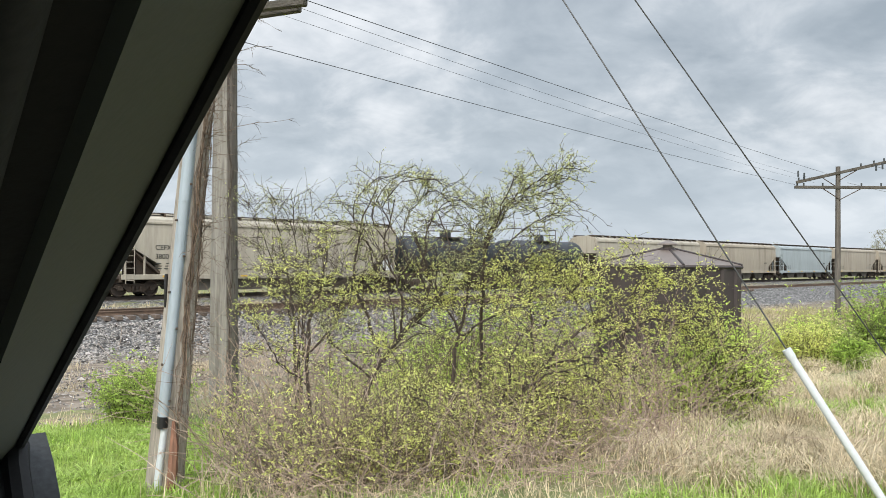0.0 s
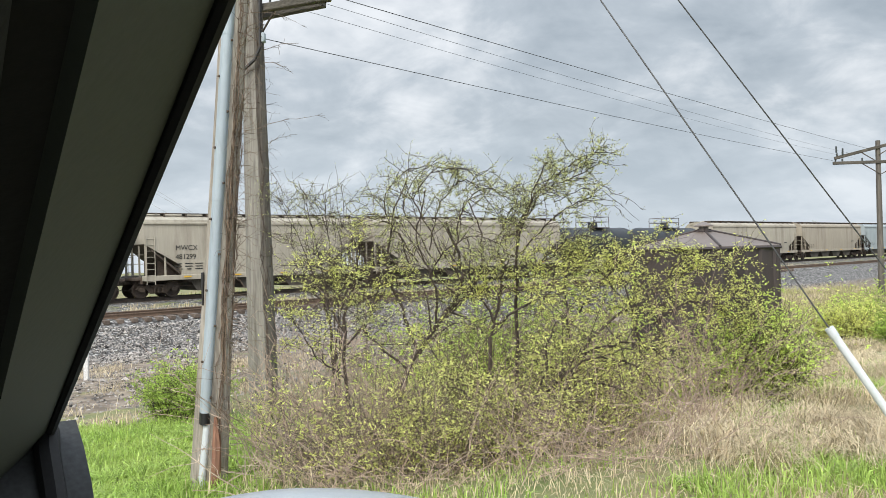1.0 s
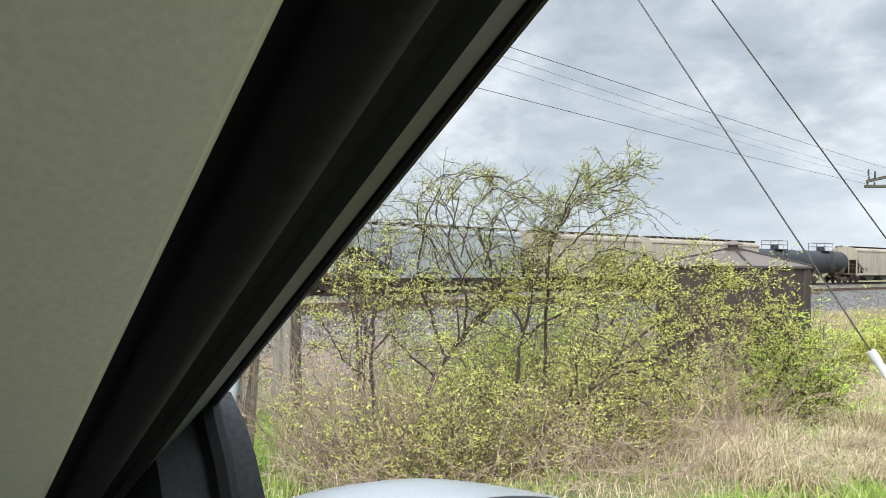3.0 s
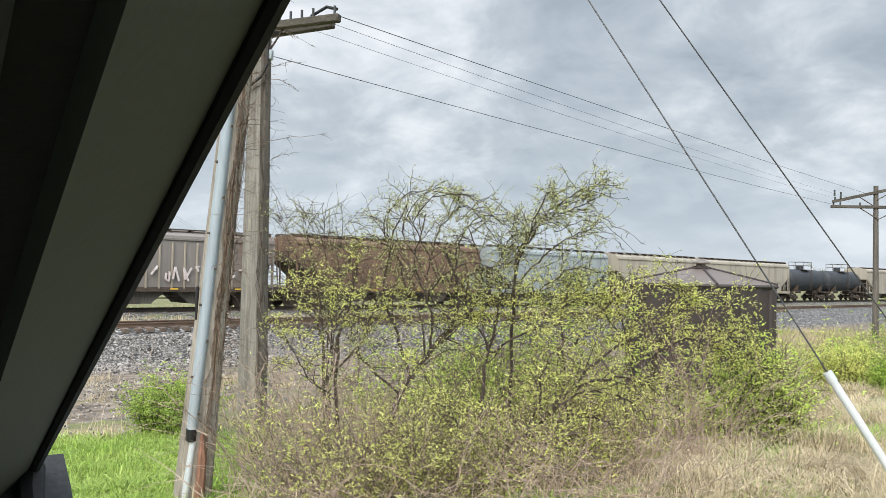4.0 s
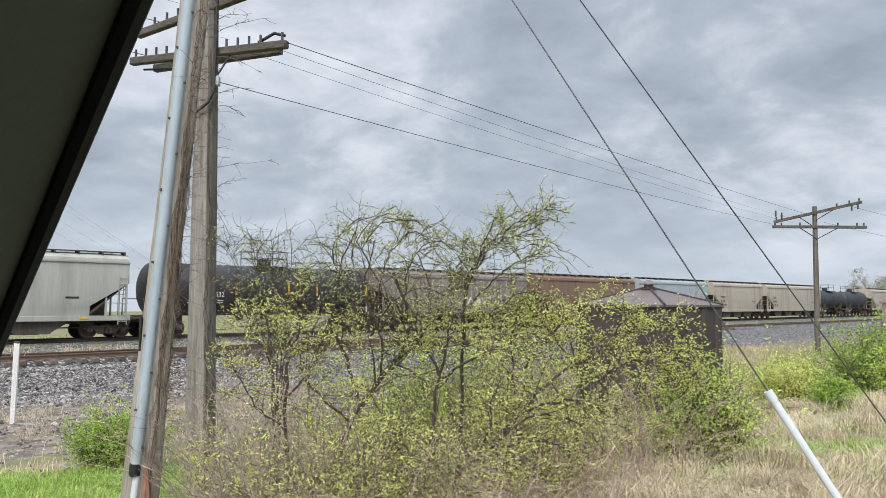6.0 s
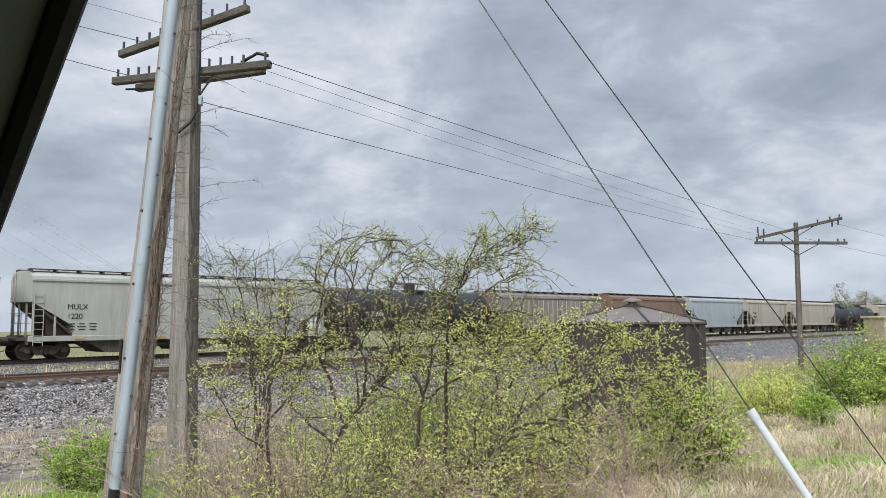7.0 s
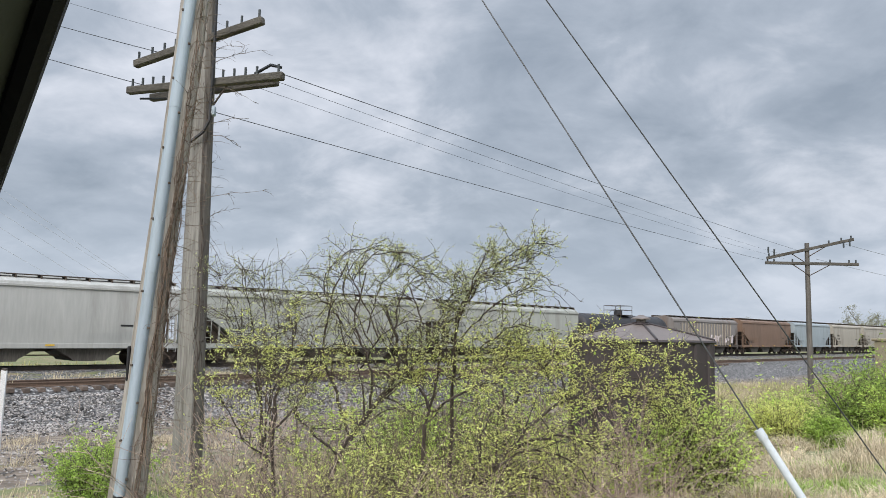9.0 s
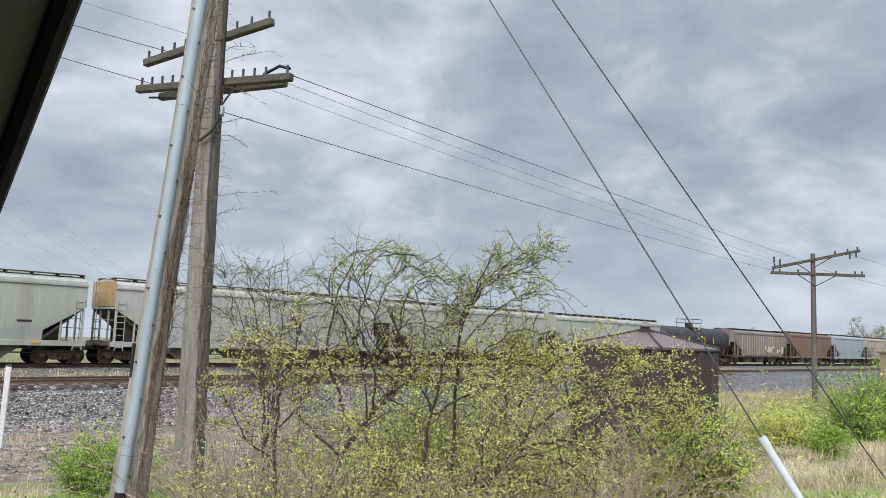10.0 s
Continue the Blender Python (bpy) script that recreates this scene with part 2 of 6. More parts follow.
M_BEAD = mat("soft_black_seal_bead", (0.014, 0.015, 0.017), rough=0.85, scale=6, fine=200, bump=0.04)
M_CARPAINT = mat("silver_grey_car_paint", (0.48, 0.52, 0.56), (0.46, 0.50, 0.54), rough=0.22, metal=0.1, scale=6, fine=400, bump=0, grain=0.04)
M_CARBLACK = mat("black_mirror_plastic", (0.018, 0.018, 0.02), rough=0.45, scale=6, fine=300, bump=0.03)
M_MIRROR = mat("mirror_glass", (0.85, 0.88, 0.9), (0.85, 0.88, 0.9), rough=0.02, metal=1.0, bump=0, grain=0)
M_HEADLINER = mat("grey_headliner", (0.72, 0.72, 0.66), rough=0.95, scale=6, fine=300, bump=0.05)
M_TYRE = mat("tyre_rubber", (0.02, 0.02, 0.02), rough=0.9, bump=0.1)
M_CLIP = mat("glass_insulator", (0.06, 0.07, 0.075), rough=0.4, bump=0)


def ground_material():
    m = bpy.data.materials.new("verge_soil_and_ballast")
    m.use_nodes = True
    nt = m.node_tree
    N, L = nt.nodes, nt.links
    b = N["Principled BSDF"]
    b.inputs["Roughness"].default_value = 0.95
    tc = N.new("ShaderNodeTexCoord")

    def nz(s, d=5):
        n = N.new("ShaderNodeTexNoise"); n.inputs["Scale"].default_value = s; n.inputs["Detail"].default_value = d
        L.new(tc.outputs["Object"], n.inputs["Vector"])
        return n.outputs["Fac"]

    def ramp(fac, stops):
        r = N.new("ShaderNodeValToRGB")
        e = r.color_ramp.elements
        e[0].position, e[0].color = stops[0][0], (*stops[0][1], 1)
        e[1].position, e[1].color = stops[-1][0], (*stops[-1][1], 1)
        for p, c in stops[1:-1]:
            k = e.new(p); k.color = (*c, 1)
        L.new(fac, r.inputs[0])
        return r.outputs["Color"]

    def mix(f, a, c):
        x = N.new("ShaderNodeMix"); x.data_type = "RGBA"
        L.new(f, x.inputs["Factor"]); L.new(a, x.inputs["A"]); L.new(c, x.inputs["B"])
        return x.outputs["Result"]

    grassy = ramp(nz(0.8), [(0.35, (0.115, 0.155, 0.045)), (0.5, (0.19, 0.185, 0.085)), (0.65, (0.26, 0.205, 0.125))])
    dirt = ramp(nz(2.5), [(0.35, (0.115, 0.09, 0.068)), (0.5, (0.185, 0.148, 0.115)), (0.65, (0.28, 0.235, 0.185))])
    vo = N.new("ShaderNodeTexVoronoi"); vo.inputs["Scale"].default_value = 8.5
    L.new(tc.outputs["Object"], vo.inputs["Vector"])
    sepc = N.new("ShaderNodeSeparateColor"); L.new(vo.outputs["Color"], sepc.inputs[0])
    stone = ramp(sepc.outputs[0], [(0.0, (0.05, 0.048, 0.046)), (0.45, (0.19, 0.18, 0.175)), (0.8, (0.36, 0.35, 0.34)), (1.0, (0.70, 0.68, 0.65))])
    # shade in the gaps painted into the colour: stones darken away from their centres
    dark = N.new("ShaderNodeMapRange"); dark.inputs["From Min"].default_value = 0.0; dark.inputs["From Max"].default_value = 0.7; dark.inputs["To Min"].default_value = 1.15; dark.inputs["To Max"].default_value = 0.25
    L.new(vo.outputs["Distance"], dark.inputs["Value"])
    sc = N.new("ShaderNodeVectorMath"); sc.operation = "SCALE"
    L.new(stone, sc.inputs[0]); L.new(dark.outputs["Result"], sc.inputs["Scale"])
    att = N.new("ShaderNodeAttribute"); att.attribute_name = "kind_of_ground"
    s2 = N.new("ShaderNodeSeparateColor"); L.new(att.outputs["Color"], s2.inputs[0])
    # ragged edge between soil types
    def ragged(src):
        a = N.new("ShaderNodeMath"); a.operation = "ADD"; L.new(src, a.inputs[0])
        q = N.new("ShaderNodeMath"); q.operation = "MULTIPLY_ADD"; q.inputs[1].default_value = 0.9; q.inputs[2].default_value = -0.45
        L.new(nz(1.3, 7), q.inputs[0]); L.new(q.outputs[0], a.inputs[1])
        r = N.new("ShaderNodeMapRange"); r.inputs["From Min"].default_value = 0.42; r.inputs["From Max"].default_value = 0.58
        L.new(a.outputs[0], r.inputs["Value"])
        return r.outputs["Result"]
    c = mix(ragged(s2.outputs[1]), grassy, dirt)
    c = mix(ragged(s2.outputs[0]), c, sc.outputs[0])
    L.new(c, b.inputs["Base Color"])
    bp = N.new("ShaderNodeBump"); bp.inputs["Strength"].default_value = 0.8; bp.inputs["Distance"].default_value = 0.05
    L.new(vo.outputs["Distance"], bp.inputs["Height"]); bp.invert = True
    L.new(bp.outputs[0], b.inputs["Normal"])
    return m


M_GROUND = ground_material()
M_STONE = mat("grey_ballast_stone", (0.27, 0.25, 0.232), (0.185, 0.172, 0.16), rough=0.95, scale=20, fine=60, bump=0.2, vary=0.92, island=True)


# ---- geometry helpers ----
class Geo:
    """Gathers vertices and faces of one mesh."""

    def __init__(self):
        self.v, self.f = [], []

    def add(self, verts, faces):
        o = len(self.v)
        self.v += [tuple(p) for p in verts]
        self.f += [tuple(i + o for i in q) for q in faces]
        return self

    def box(self, c, s, b=0.0, m=None):
        hx, hy, hz = s[0] / 2, s[1] / 2, s[2] / 2
        m = m or Matrix.Identity(4)
        if b <= 0:
            vs = [(x, y, z) for x in (-hx, hx) for y in (-hy, hy) for z in (-hz, hz)]
            fs = [(0, 1, 3, 2), (4, 6, 7, 5), (0, 4, 5, 1), (2, 3, 7, 6), (0, 2, 6, 4), (1, 5, 7, 3)]
        else:
            vs, idx, fs = [], {}, []
            for sx in (-1, 1):
                for sy in (-1, 1):
                    for sz in (-1, 1):
                        for k in range(3):
                            idx[sx, sy, sz, k] = len(vs)
                            d = [hx - b, hy - b, hz - b]
                            d[k] += b
                            vs.append((sx * d[0], sy * d[1], sz * d[2]))
                        fs.append([idx[sx, sy, sz, k] for k in range(3)])
            S = (-1, 1)
            ring = [(-1, -1), (1, -1), (1, 1), (-1, 1)]
            for s_ in S:
                fs.append([idx[s_, a, c_, 0] for a, c_ in ring])
                fs.append([idx[a, s_, c_, 1] for a, c_ in ring])
                fs.append([idx[a, c_, s_, 2] for a, c_ in ring])
            for a in S:
                for c_ in S:
                    fs.append([idx[-1, a, c_, 1], idx[1, a, c_, 1], idx[1, a, c_, 2], idx[-1, a, c_, 2]])
                    fs.append([idx[a, -1, c_, 0], idx[a, 1, c_, 0], idx[a, 1, c_, 2], idx[a, -1, c_, 2]])
                    fs.append([idx[a, c_, -1, 0], idx[a, c_, 1, 0], idx[a, c_, 1, 1], idx[a, c_, -1, 1]])
        vs = [m @ (Vector(p)) + Vector(c) for p in vs]
        return self.add(vs, fs)

    def prism(self, prof, y0, y1, axis="y"):
        """A closed outline in the plane across the axis, swept from y0 to y1."""
        n = len(prof)
        put = {"y": lambda p, t: (p[0], t, p[1]), "x": lambda p, t: (t, p[0], p[1]), "z": lambda p, t: (p[0], p[1], t)}[axis]
        vs = [put(p, y0) for p in prof] + [put(p, y1) for p in prof]
        fs = [(i, (i + 1) % n, n + (i + 1) % n, n + i) for i in range(n)] + [tuple(range(n))[::-1], tuple(range(n, 2 * n))]
        return self.add(vs, fs)

    def tube(self, pts, rad, n=6, cap=True):
        pts = [Vector(p) for p in pts]
        if not hasattr(rad, "__len__"):
            rad = [rad] * len(pts)
        vs, fs = [], []
        side = None
        for i, p in enumerate(pts):
            d = (pts[min(i + 1, len(pts) - 1)] - pts[max(i - 1, 0)]).normalized()
            if side is None:
                side = d.orthogonal().normalized()
            side = (side - d * side.dot(d)).normalized()
            o = d.cross(side)
            for k in range(n):
                a = 2 * math.pi * k / n
                vs.append(p + (side * math.cos(a) + o * math.sin(a)) * rad[i])
        for i in range(len(pts) - 1):
            for k in range(n):
                fs.append((i * n + k, i * n + (k + 1) % n, (i + 1) * n + (k + 1) % n, (i + 1) * n + k))
        if cap:
            fs += [tuple(range(n))[::-1], tuple(range((len(pts) - 1) * n, len(pts) * n))]
        return self.add(vs, fs)

    def mesh(self, name, material, smooth=True, fix=True):
        me = bpy.data.meshes.new(name)
        me.from_pydata(self.v, [], self.f)
        if fix:
            bm = bmesh.new(); bm.from_mesh(me)
            bmesh.ops.recalc_face_normals(bm, faces=bm.faces)
            bm.to_mesh(me); bm.free()
        if smooth:
            me.polygons.foreach_set("use_smooth", [True] * len(me.polygons))
            me.set_sharp_from_angle(angle=radians(38))
        me.materials.append(material)
        me.update()
        return me


def part(name, geo, material, parent, label="", smooth=True, fix=True):
    ob = new(name, geo.mesh(name, material, smooth, fix) if isinstance(geo, Geo) else geo)
    ob.parent = parent
    if label:
        ob["label"] = label
    return ob


def thing(name, m, label, category, group="", kind=""):
    ob = new(name)
    ob.empty_display_size = 0.2
    ob.matrix_world = m
    return tagged(ob, label, category, group, kind)


def lettering(name, text, size, m, material, parent, label=""):
    cu = bpy.data.curves.new(name, "FONT")
    cu.body, cu.size, cu.extrude = text, size, 0.002
    tmp = bpy.data.objects.new("tmp", cu)
    scene.collection.objects.link(tmp)
    me = bpy.data.meshes.new_from_object(tmp.evaluated_get(bpy.context.evaluated_depsgraph_get()))
    bpy.data.objects.remove(tmp)
    me.materials.clear(); me.materials.append(material)
    ob = part(name, me, material, parent, label)
    ob.matrix_local = m
    return ob


# ---- the line of the railway ----
TH = radians(46.0)
NORMAL = Vector((-math.cos(TH), math.sin(TH), 0))
ALONG = Vector((math.sin(TH), math.cos(TH), 0))
TURN = 44.0
RAIL_Z = -0.21
PROFILE = [(-400, 0.62), (0, 0.62), (3, 0.55), (5, 0.24), (8, 0.0), (13, -0.35), (17.4, -0.55), (22, -0.85), (26.0, -1.2), (27, -1.2), (30.4, -0.68), (31.4, -0.66), (32.0, -0.43), (34.6, -0.41), (36.5, -0.55), (40.5, -0.55), (42.5, -0.40), (46, -0.40), (49, -1.1), (60, -1.4), (3000, -52)]


def at(D, s, z=0.0):
    p = NORMAL * D + ALONG * s
    return Vector((p.x, p.y, z))


def ground_z(x, y):
    D = x * NORMAL.x + y * NORMAL.y
    z = 0.62 if D < 0 else -1.2
    for (a, za), (b, zb) in zip(PROFILE, PROFILE[1:]):
        if a <= D <= b:
            z = za + (zb - za) * (D - a) / (b - a)
            break
    if D < 26:
        z += 0.07 * noise.noise((x * 0.35, y * 0.35, 3.3))
    elif D < 31:
        z += 0.05 * noise.noise((x * 0.8, y * 0.8, 1.3))
    return z


def build_ground():
    Ds = sorted({*np.arange(0, 27, 0.6), *np.arange(27, 50, 0.5), 50, 55, 60, 80, 120, 200, 400, 900, 2500, -3, -10, -40, -150, -400})
    ss = sorted({*np.arange(-30, 60, 0.8), *np.arange(60, 180, 6), -400, -1500, -120, -60, 260, 500, 1200, 2500})
    vs, fs, col = [], [], []
    for D in Ds:
        for s in ss:
            p = at(D, s)
            vs.append((p.x, p.y, ground_z(p.x, p.y)))
            stones = 1.0 if 25.6 < D < 34.9 or 42.2 < D < 47.5 else (0.55 if 34.9 <= D <= 42.2 else (0.5 if 22.5 < D <= 25.6 else 0.0))
            soil = 1.0 if 17.5 < D < 26 and s < 8 else (0.6 if 12 < D < 26 else (0.0 if D > 47 else 0.15))
            col += [stones, soil, 0, 1]
    n = len(ss)
    for i in range(len(Ds) - 1):
        for j in range(n - 1):
            fs.append((i * n + j, i * n + j + 1, (i + 1) * n + j + 1, (i + 1) * n + j))
    me = bpy.data.meshes.new("ground")
    me.from_pydata(vs, [], fs)
    ca = me.color_attributes.new("kind_of_ground", "FLOAT_COLOR", "POINT")
    ca.data.foreach_set("color", col)
    me.polygons.foreach_set("use_smooth", [True] * len(fs))
    me.materials.append(M_GROUND)
    return tagged(new("ground", me), "grassy verge sloping to a grey ballast railway bed", "ground", kind="structure")


build_ground()


# ---- tracks ----
def rail_profile():
    return [(-0.07, 0), (0.07, 0), (0.07, 0.015), (0.012, 0.035), (0.012, 0.12), (0.036, 0.13), (0.036, 0.165), (0.028, 0.172), (-0.028, 0.172), (-0.036, 0.165), (-0.036, 0.13), (-0.012, 0.12), (-0.012, 0.035), (-0.07, 0.015)]


def build_track(D, label, rail_mat, s0, s1, tie0, tie1):
    root = thing("railway_track", Matrix.Translation(at(D, 0, RAIL_Z - 0.172)) @ pose(0, 0, 0, 0, 0, TURN), label, "railway track", "parallel railway tracks", "structure")
    for side in (-0.7175, 0.7175):
        g = Geo()
        prof = rail_profile()
        cuts = [s0 + (s1 - s0) * i / 40 for i in range(41)]
        for a, b in zip(cuts, cuts[1:]):
            g.prism([(p[0] + side, p[1]) for p in prof], a, b, "x")
        part("rail", g, rail_mat, root, smooth=False)
    tie = Geo().box((0, 0, -0.085), (0.23, 2.6, 0.17), 0.012).mesh("tie", M_TIE)
    rng = random.Random(int(D))
    s = tie0
    while s < tie1:
        ob = new("tie", tie)
        ob.parent = root
        ob.matrix_local = pose(s, rng.uniform(-0.05, 0.05), rng.uniform(-0.02, 0.012), 0, 0, rng.uniform(-1.2, 1.2))
        s += 0.53 + rng.uniform(-0.03, 0.03)
    return root


NEAR_TRACK, TRAIN_TRACK = 32.9, 44.2


# ---- rolling stock ----
def wheel_mesh():
    g = Geo()
    prof = [(0.0, 0.0), (0.12, 0.0), (0.13, 0.05), (0.36, 0.06), (0.38, 0.0), (0.455, 0.0), (0.46, 0.10), (0.49, 0.115), (0.49, 0.14), (0.0, 0.14)]
    n = 20
    vs = [(r * math.cos(2 * math.pi * k / n), y, r * math.sin(2 * math.pi * k / n)) for k in range(n) for r, y in prof]
    p = len(prof)
    fs = [(k * p + i, k * p + i + 1, ((k + 1) % n) * p + i + 1, ((k + 1) % n) * p + i) for k in range(n) for i in range(p - 1)]
    g.add(vs, fs)
    return g.mesh("wheel", M_WHEEL, fix=True)


WHEEL = wheel_mesh()


def side_frame_geo():
    g = Geo()
    prof = [(-1.25, 0.52), (-1.1, 0.68), (-0.55, 0.72), (0.55, 0.72), (1.1, 0.68), (1.25, 0.52), (1.05, 0.44), (0.72, 0.5), (0.42, 0.24), (-0.42, 0.24), (-0.72, 0.5), (-1.05, 0.44)]
    g.prism(prof, -0.06, 0.06)
    for k in (-0.22, 0, 0.22):
        g.tube([(k, -0.1, 0.3), (k, -0.1, 0.58)], 0.085, 8)
    g.box((0, -0.05, 0.66), (0.9, 0.2, 0.1), 0.02)
    for k in (-0.9, 0.9):
        g.box((k, -0.07, 0.47), (0.3, 0.16, 0.26), 0.03)
    return g


SIDE_FRAME = side_frame_geo().mesh("side_frame", M_UNDER)
BOLSTER = Geo().box((0, 0, 0.62), (0.45, 2.2, 0.3), 0.04).tube([(-0.88, -0.9, 0.46), (-0.88, 0.9, 0.46)], 0.08, 8).tube([(0.88, -0.9, 0.46), (0.88, 0.9, 0.46)], 0.08, 8).mesh("bolster", M_UNDER)


def truck(parent, x):
    t = part("truck", BOLSTER, M_UNDER, parent, "grimy two-axle truck")
    t.location = (x, 0, 0)
    for y, flip in ((-1.0, 0), (1.0, 180)):
        f = new("side_frame", SIDE_FRAME); f.parent = t; f.matrix_local = pose(0, y, 0, 0, 0, flip)
        for dx in (-0.88, 0.88):
            w = new("wheel", WHEEL); w.parent = t; w.matrix_local = pose(dx, -0.85 if flip == 0 else 0.85, 0.46, 0, 0, flip)


def ladder_geo(x, y, z0, z1, w=0.42, rungs=7, axis="x", r=0.022):
    g = Geo()
    d = Vector((w / 2, 0, 0)) if axis == "x" else Vector((0, w / 2, 0))
    c = Vector((x, y, 0))
    for s in (-1, 1):
        g.tube([c + d * s + Vector((0, 0, z0)), c + d * s + Vector((0, 0, z1))], r, 5)
    for i in range(rungs):
        z = z0 + (z1 - z0) * (i + 0.5) / rungs
        g.tube([c - d + Vector((0, 0, z)), c + d + Vector((0, 0, z))], r * 0.8, 5)
    return g


def couplers(parent, L):
    for s in (-1, 1):
        g = Geo().box((s * (L / 2 - 0.42), 0, 0.86), (0.8, 0.2, 0.22), 0.03).box((s * (L / 2 - 0.1), 0.06, 0.86), (0.22, 0.32, 0.28), 0.05)
        g.tube([(s * (L / 2 - 0.6), -0.35, 0.72), (s * (L / 2 - 0.3), -0.33, 0.42), (s * (L / 2 - 0.02), -0.25, 0.5)], 0.025, 5)
        part("coupler", g, M_UNDER, parent)


def hopper_car(s_mid, L, H, paint_mat, label, bays=3, ribs=0, roof_mat=None, end_mat=None, text=None, marks=True, graffiti=False):
    """A covered hopper: local x runs along the train, y away from the verge, z from rail top."""
    root = thing("covered_hopper_car", Matrix.Translation(at(TRAIN_TRACK, s_mid, RAIL_Z)) @ pose(0, 0, 0, 0, 0, TURN), label, "freight car", "freight cars of the train")
    W, B = 3.16, L - 1.5
    hw, x1 = W / 2, B / 2
    z0, zt = 1.15, H - 0.28
    slope = 2.1
    # side sheets: full depth between the bolsters, cut back under the end slopes
    body = Geo()
    sect = [(-hw, z0), (-hw - 0.008, z0 + 0.5), (-hw - 0.015, z0 + 1.1), (-hw, zt - 0.45), (-hw + 0.09, zt - 0.12), (-hw + 0.30, zt + 0.02), (-0.75, zt + 0.16), (0, zt + 0.2)]
    sect = sect + [(-y, z) for y, z in sect[-2::-1]]
    m = len(sect)
    xs = [-x1, -x1 + 0.02, -x1 + slope * 0.5, -x1 + slope - 0.02, -x1 + slope, -x1 * 0.33, x1 * 0.33, x1 - slope, x1 - slope + 0.02, x1 - slope * 0.5, x1 - 0.02, x1]
    for x in xs:
        k = max(0.0, 1 - (x1 - abs(x)) / slope)
        lift = z0 + 0.6 + (zt - 1.45 - z0 - 0.6) * k if k > 0.001 else z0
        for y, z in sect:
            body.v.append((x, y, max(z, lift) if z < zt - 0.2 else z))
    for i in range(len(xs) - 1):
        for j in range(m - 1):
            body.f.append((i * m + j, i * m + j + 1, (i + 1) * m + j + 1, (i + 1) * m + j))
        body.f.append((i * m, (i + 1) * m, (i + 1) * m + m - 1, i * m + m - 1))
    body.f += [tuple(range(m))[::-1], tuple(range((len(xs) - 1) * m, len(xs) * m))]
    bd = part("body", body, paint_mat, root)
    # the top chord and side sill
    g = Geo()
    for sd in (-1, 1):
        g.box((0, sd * (hw + 0.02), zt - 0.32), (B, 0.10, 0.13), 0.015)
    part("top_chord", g, paint_mat, root)
    g = Geo()
    for sd in (-1, 1):
        g.box((0, sd * (hw - 0.02), z0 - 0.05), (B + 0.2, 0.12, 0.28), 0.02)
    part("side_sill", g, paint_mat if not ribs else M_UNDER, root)
    if ribs:
        rib = Geo().box((0, 0, 0), (0.10, 0.10, zt - 0.5 - z0), 0.012).mesh("rib", M_TAN)
        for i in range(ribs):
            x = -x1 + slope + (B - 2 * slope) * i / (ribs - 1)
            for sd in (-1, 1):
                o = new("rib", rib); o.parent = bd; o.location = (x, sd * (hw + 0.03), (z0 + zt - 0.5) / 2)
    # running boards and hatches along the roof
    rm = roof_mat or M_UNDER
    g = Geo()
    for sd in (-1, 1):
        g.box((0, sd * 0.85, H - 0.02), (B - 0.1, 0.5, 0.04))
        k = int(B / 1.2)
        for i in range(k + 1):
            g.box((-x1 + 0.1 + (B - 0.2) * i / k, sd * 0.9, H - 0.12), (0.05, 0.6, 0.18))
    part("roof_walkway", g, rm, root, "dark roof running boards")
    g = Geo().box((0, 0, zt + 0.2), (B - 1.2, 0.6, 0.12), 0.03)
    for i in range(5):
        g.box((-x1 + 1.2 + (B - 2.4) * i / 4, 0, zt + 0.28), (0.12, 0.7, 0.06))
    part("hatch_cover", g, paint_mat, root)
    # discharge bays
    bw = (B - 5.0) / bays
    bay = Geo()
    prof = [(-bw / 2 + 0.08, z0), (bw / 2 - 0.08, z0), (0.95, 0.42), (0.85, 0.30), (-0.85, 0.30), (-0.95, 0.42)]
    bay.prism(prof, -1.25, 1.25)
    bay.box((0, 0, 0.33), (0.8, 1.9, 0.12), 0.02)
    bme = bay.mesh("discharge_bay", M_BAY)
    for i in range(bays):
        o = new("discharge_bay", bme); o.parent = root
        o.location = (-x1 + 2.5 + bw * (i + 0.5), 0, 0)
    # slope sheets, end posts, platforms
    for s in (-1, 1):
        # added dark triangles stand in for the shaded recess under the end slope
        for y in (-0.95, 0.95):
            g = Geo().prism([(s * (x1 - 0.95), z0 - 0.02), (s * (x1 - 0.95), zt - 1.5 - (zt - 1.5 - z0) * 0.95 / slope), (s * (x1 - slope - 0.2), z0 - 0.02)], y - 0.02, y + 0.02)
            part("shade_plate", g, M_UNDER, root, "dark plate standing in for shade under the slope sheet")
        g = Geo().prism([(s * (x1 - 0.02), zt - 1.47), (s * (x1 - slope - 0.5), z0 - 0.35), (s * (x1 - slope - 0.55), z0 - 0.2), (s * (x1 - 0.02), zt - 1.40)], -hw + 0.08, hw - 0.08)
        part("slope_sheet", g, M_UNDER, root)
        g = Geo().box((s * (x1 - 0.62), 0, 1.08), (2.3, 2.9, 0.16), 0.02)
        g.box((s * (x1 + 0.1), 0, 1.0), (0.14, 3.0, 0.4), 0.02)
        g.box((s * (x1 - 1.0), 0, 0.95), (2.6, 0.55, 0.35), 0.02)
        part("end_platform", g, M_UNDER, root)
        g = Geo()
        for y in (-hw + 0.1, -0.55, 0.55, hw - 0.1):
            g.box((s * (x1 - 0.12), y, (1.1 + zt - 1.3) / 2), (0.09, 0.09, zt - 1.3 - 1.1), 0.01)
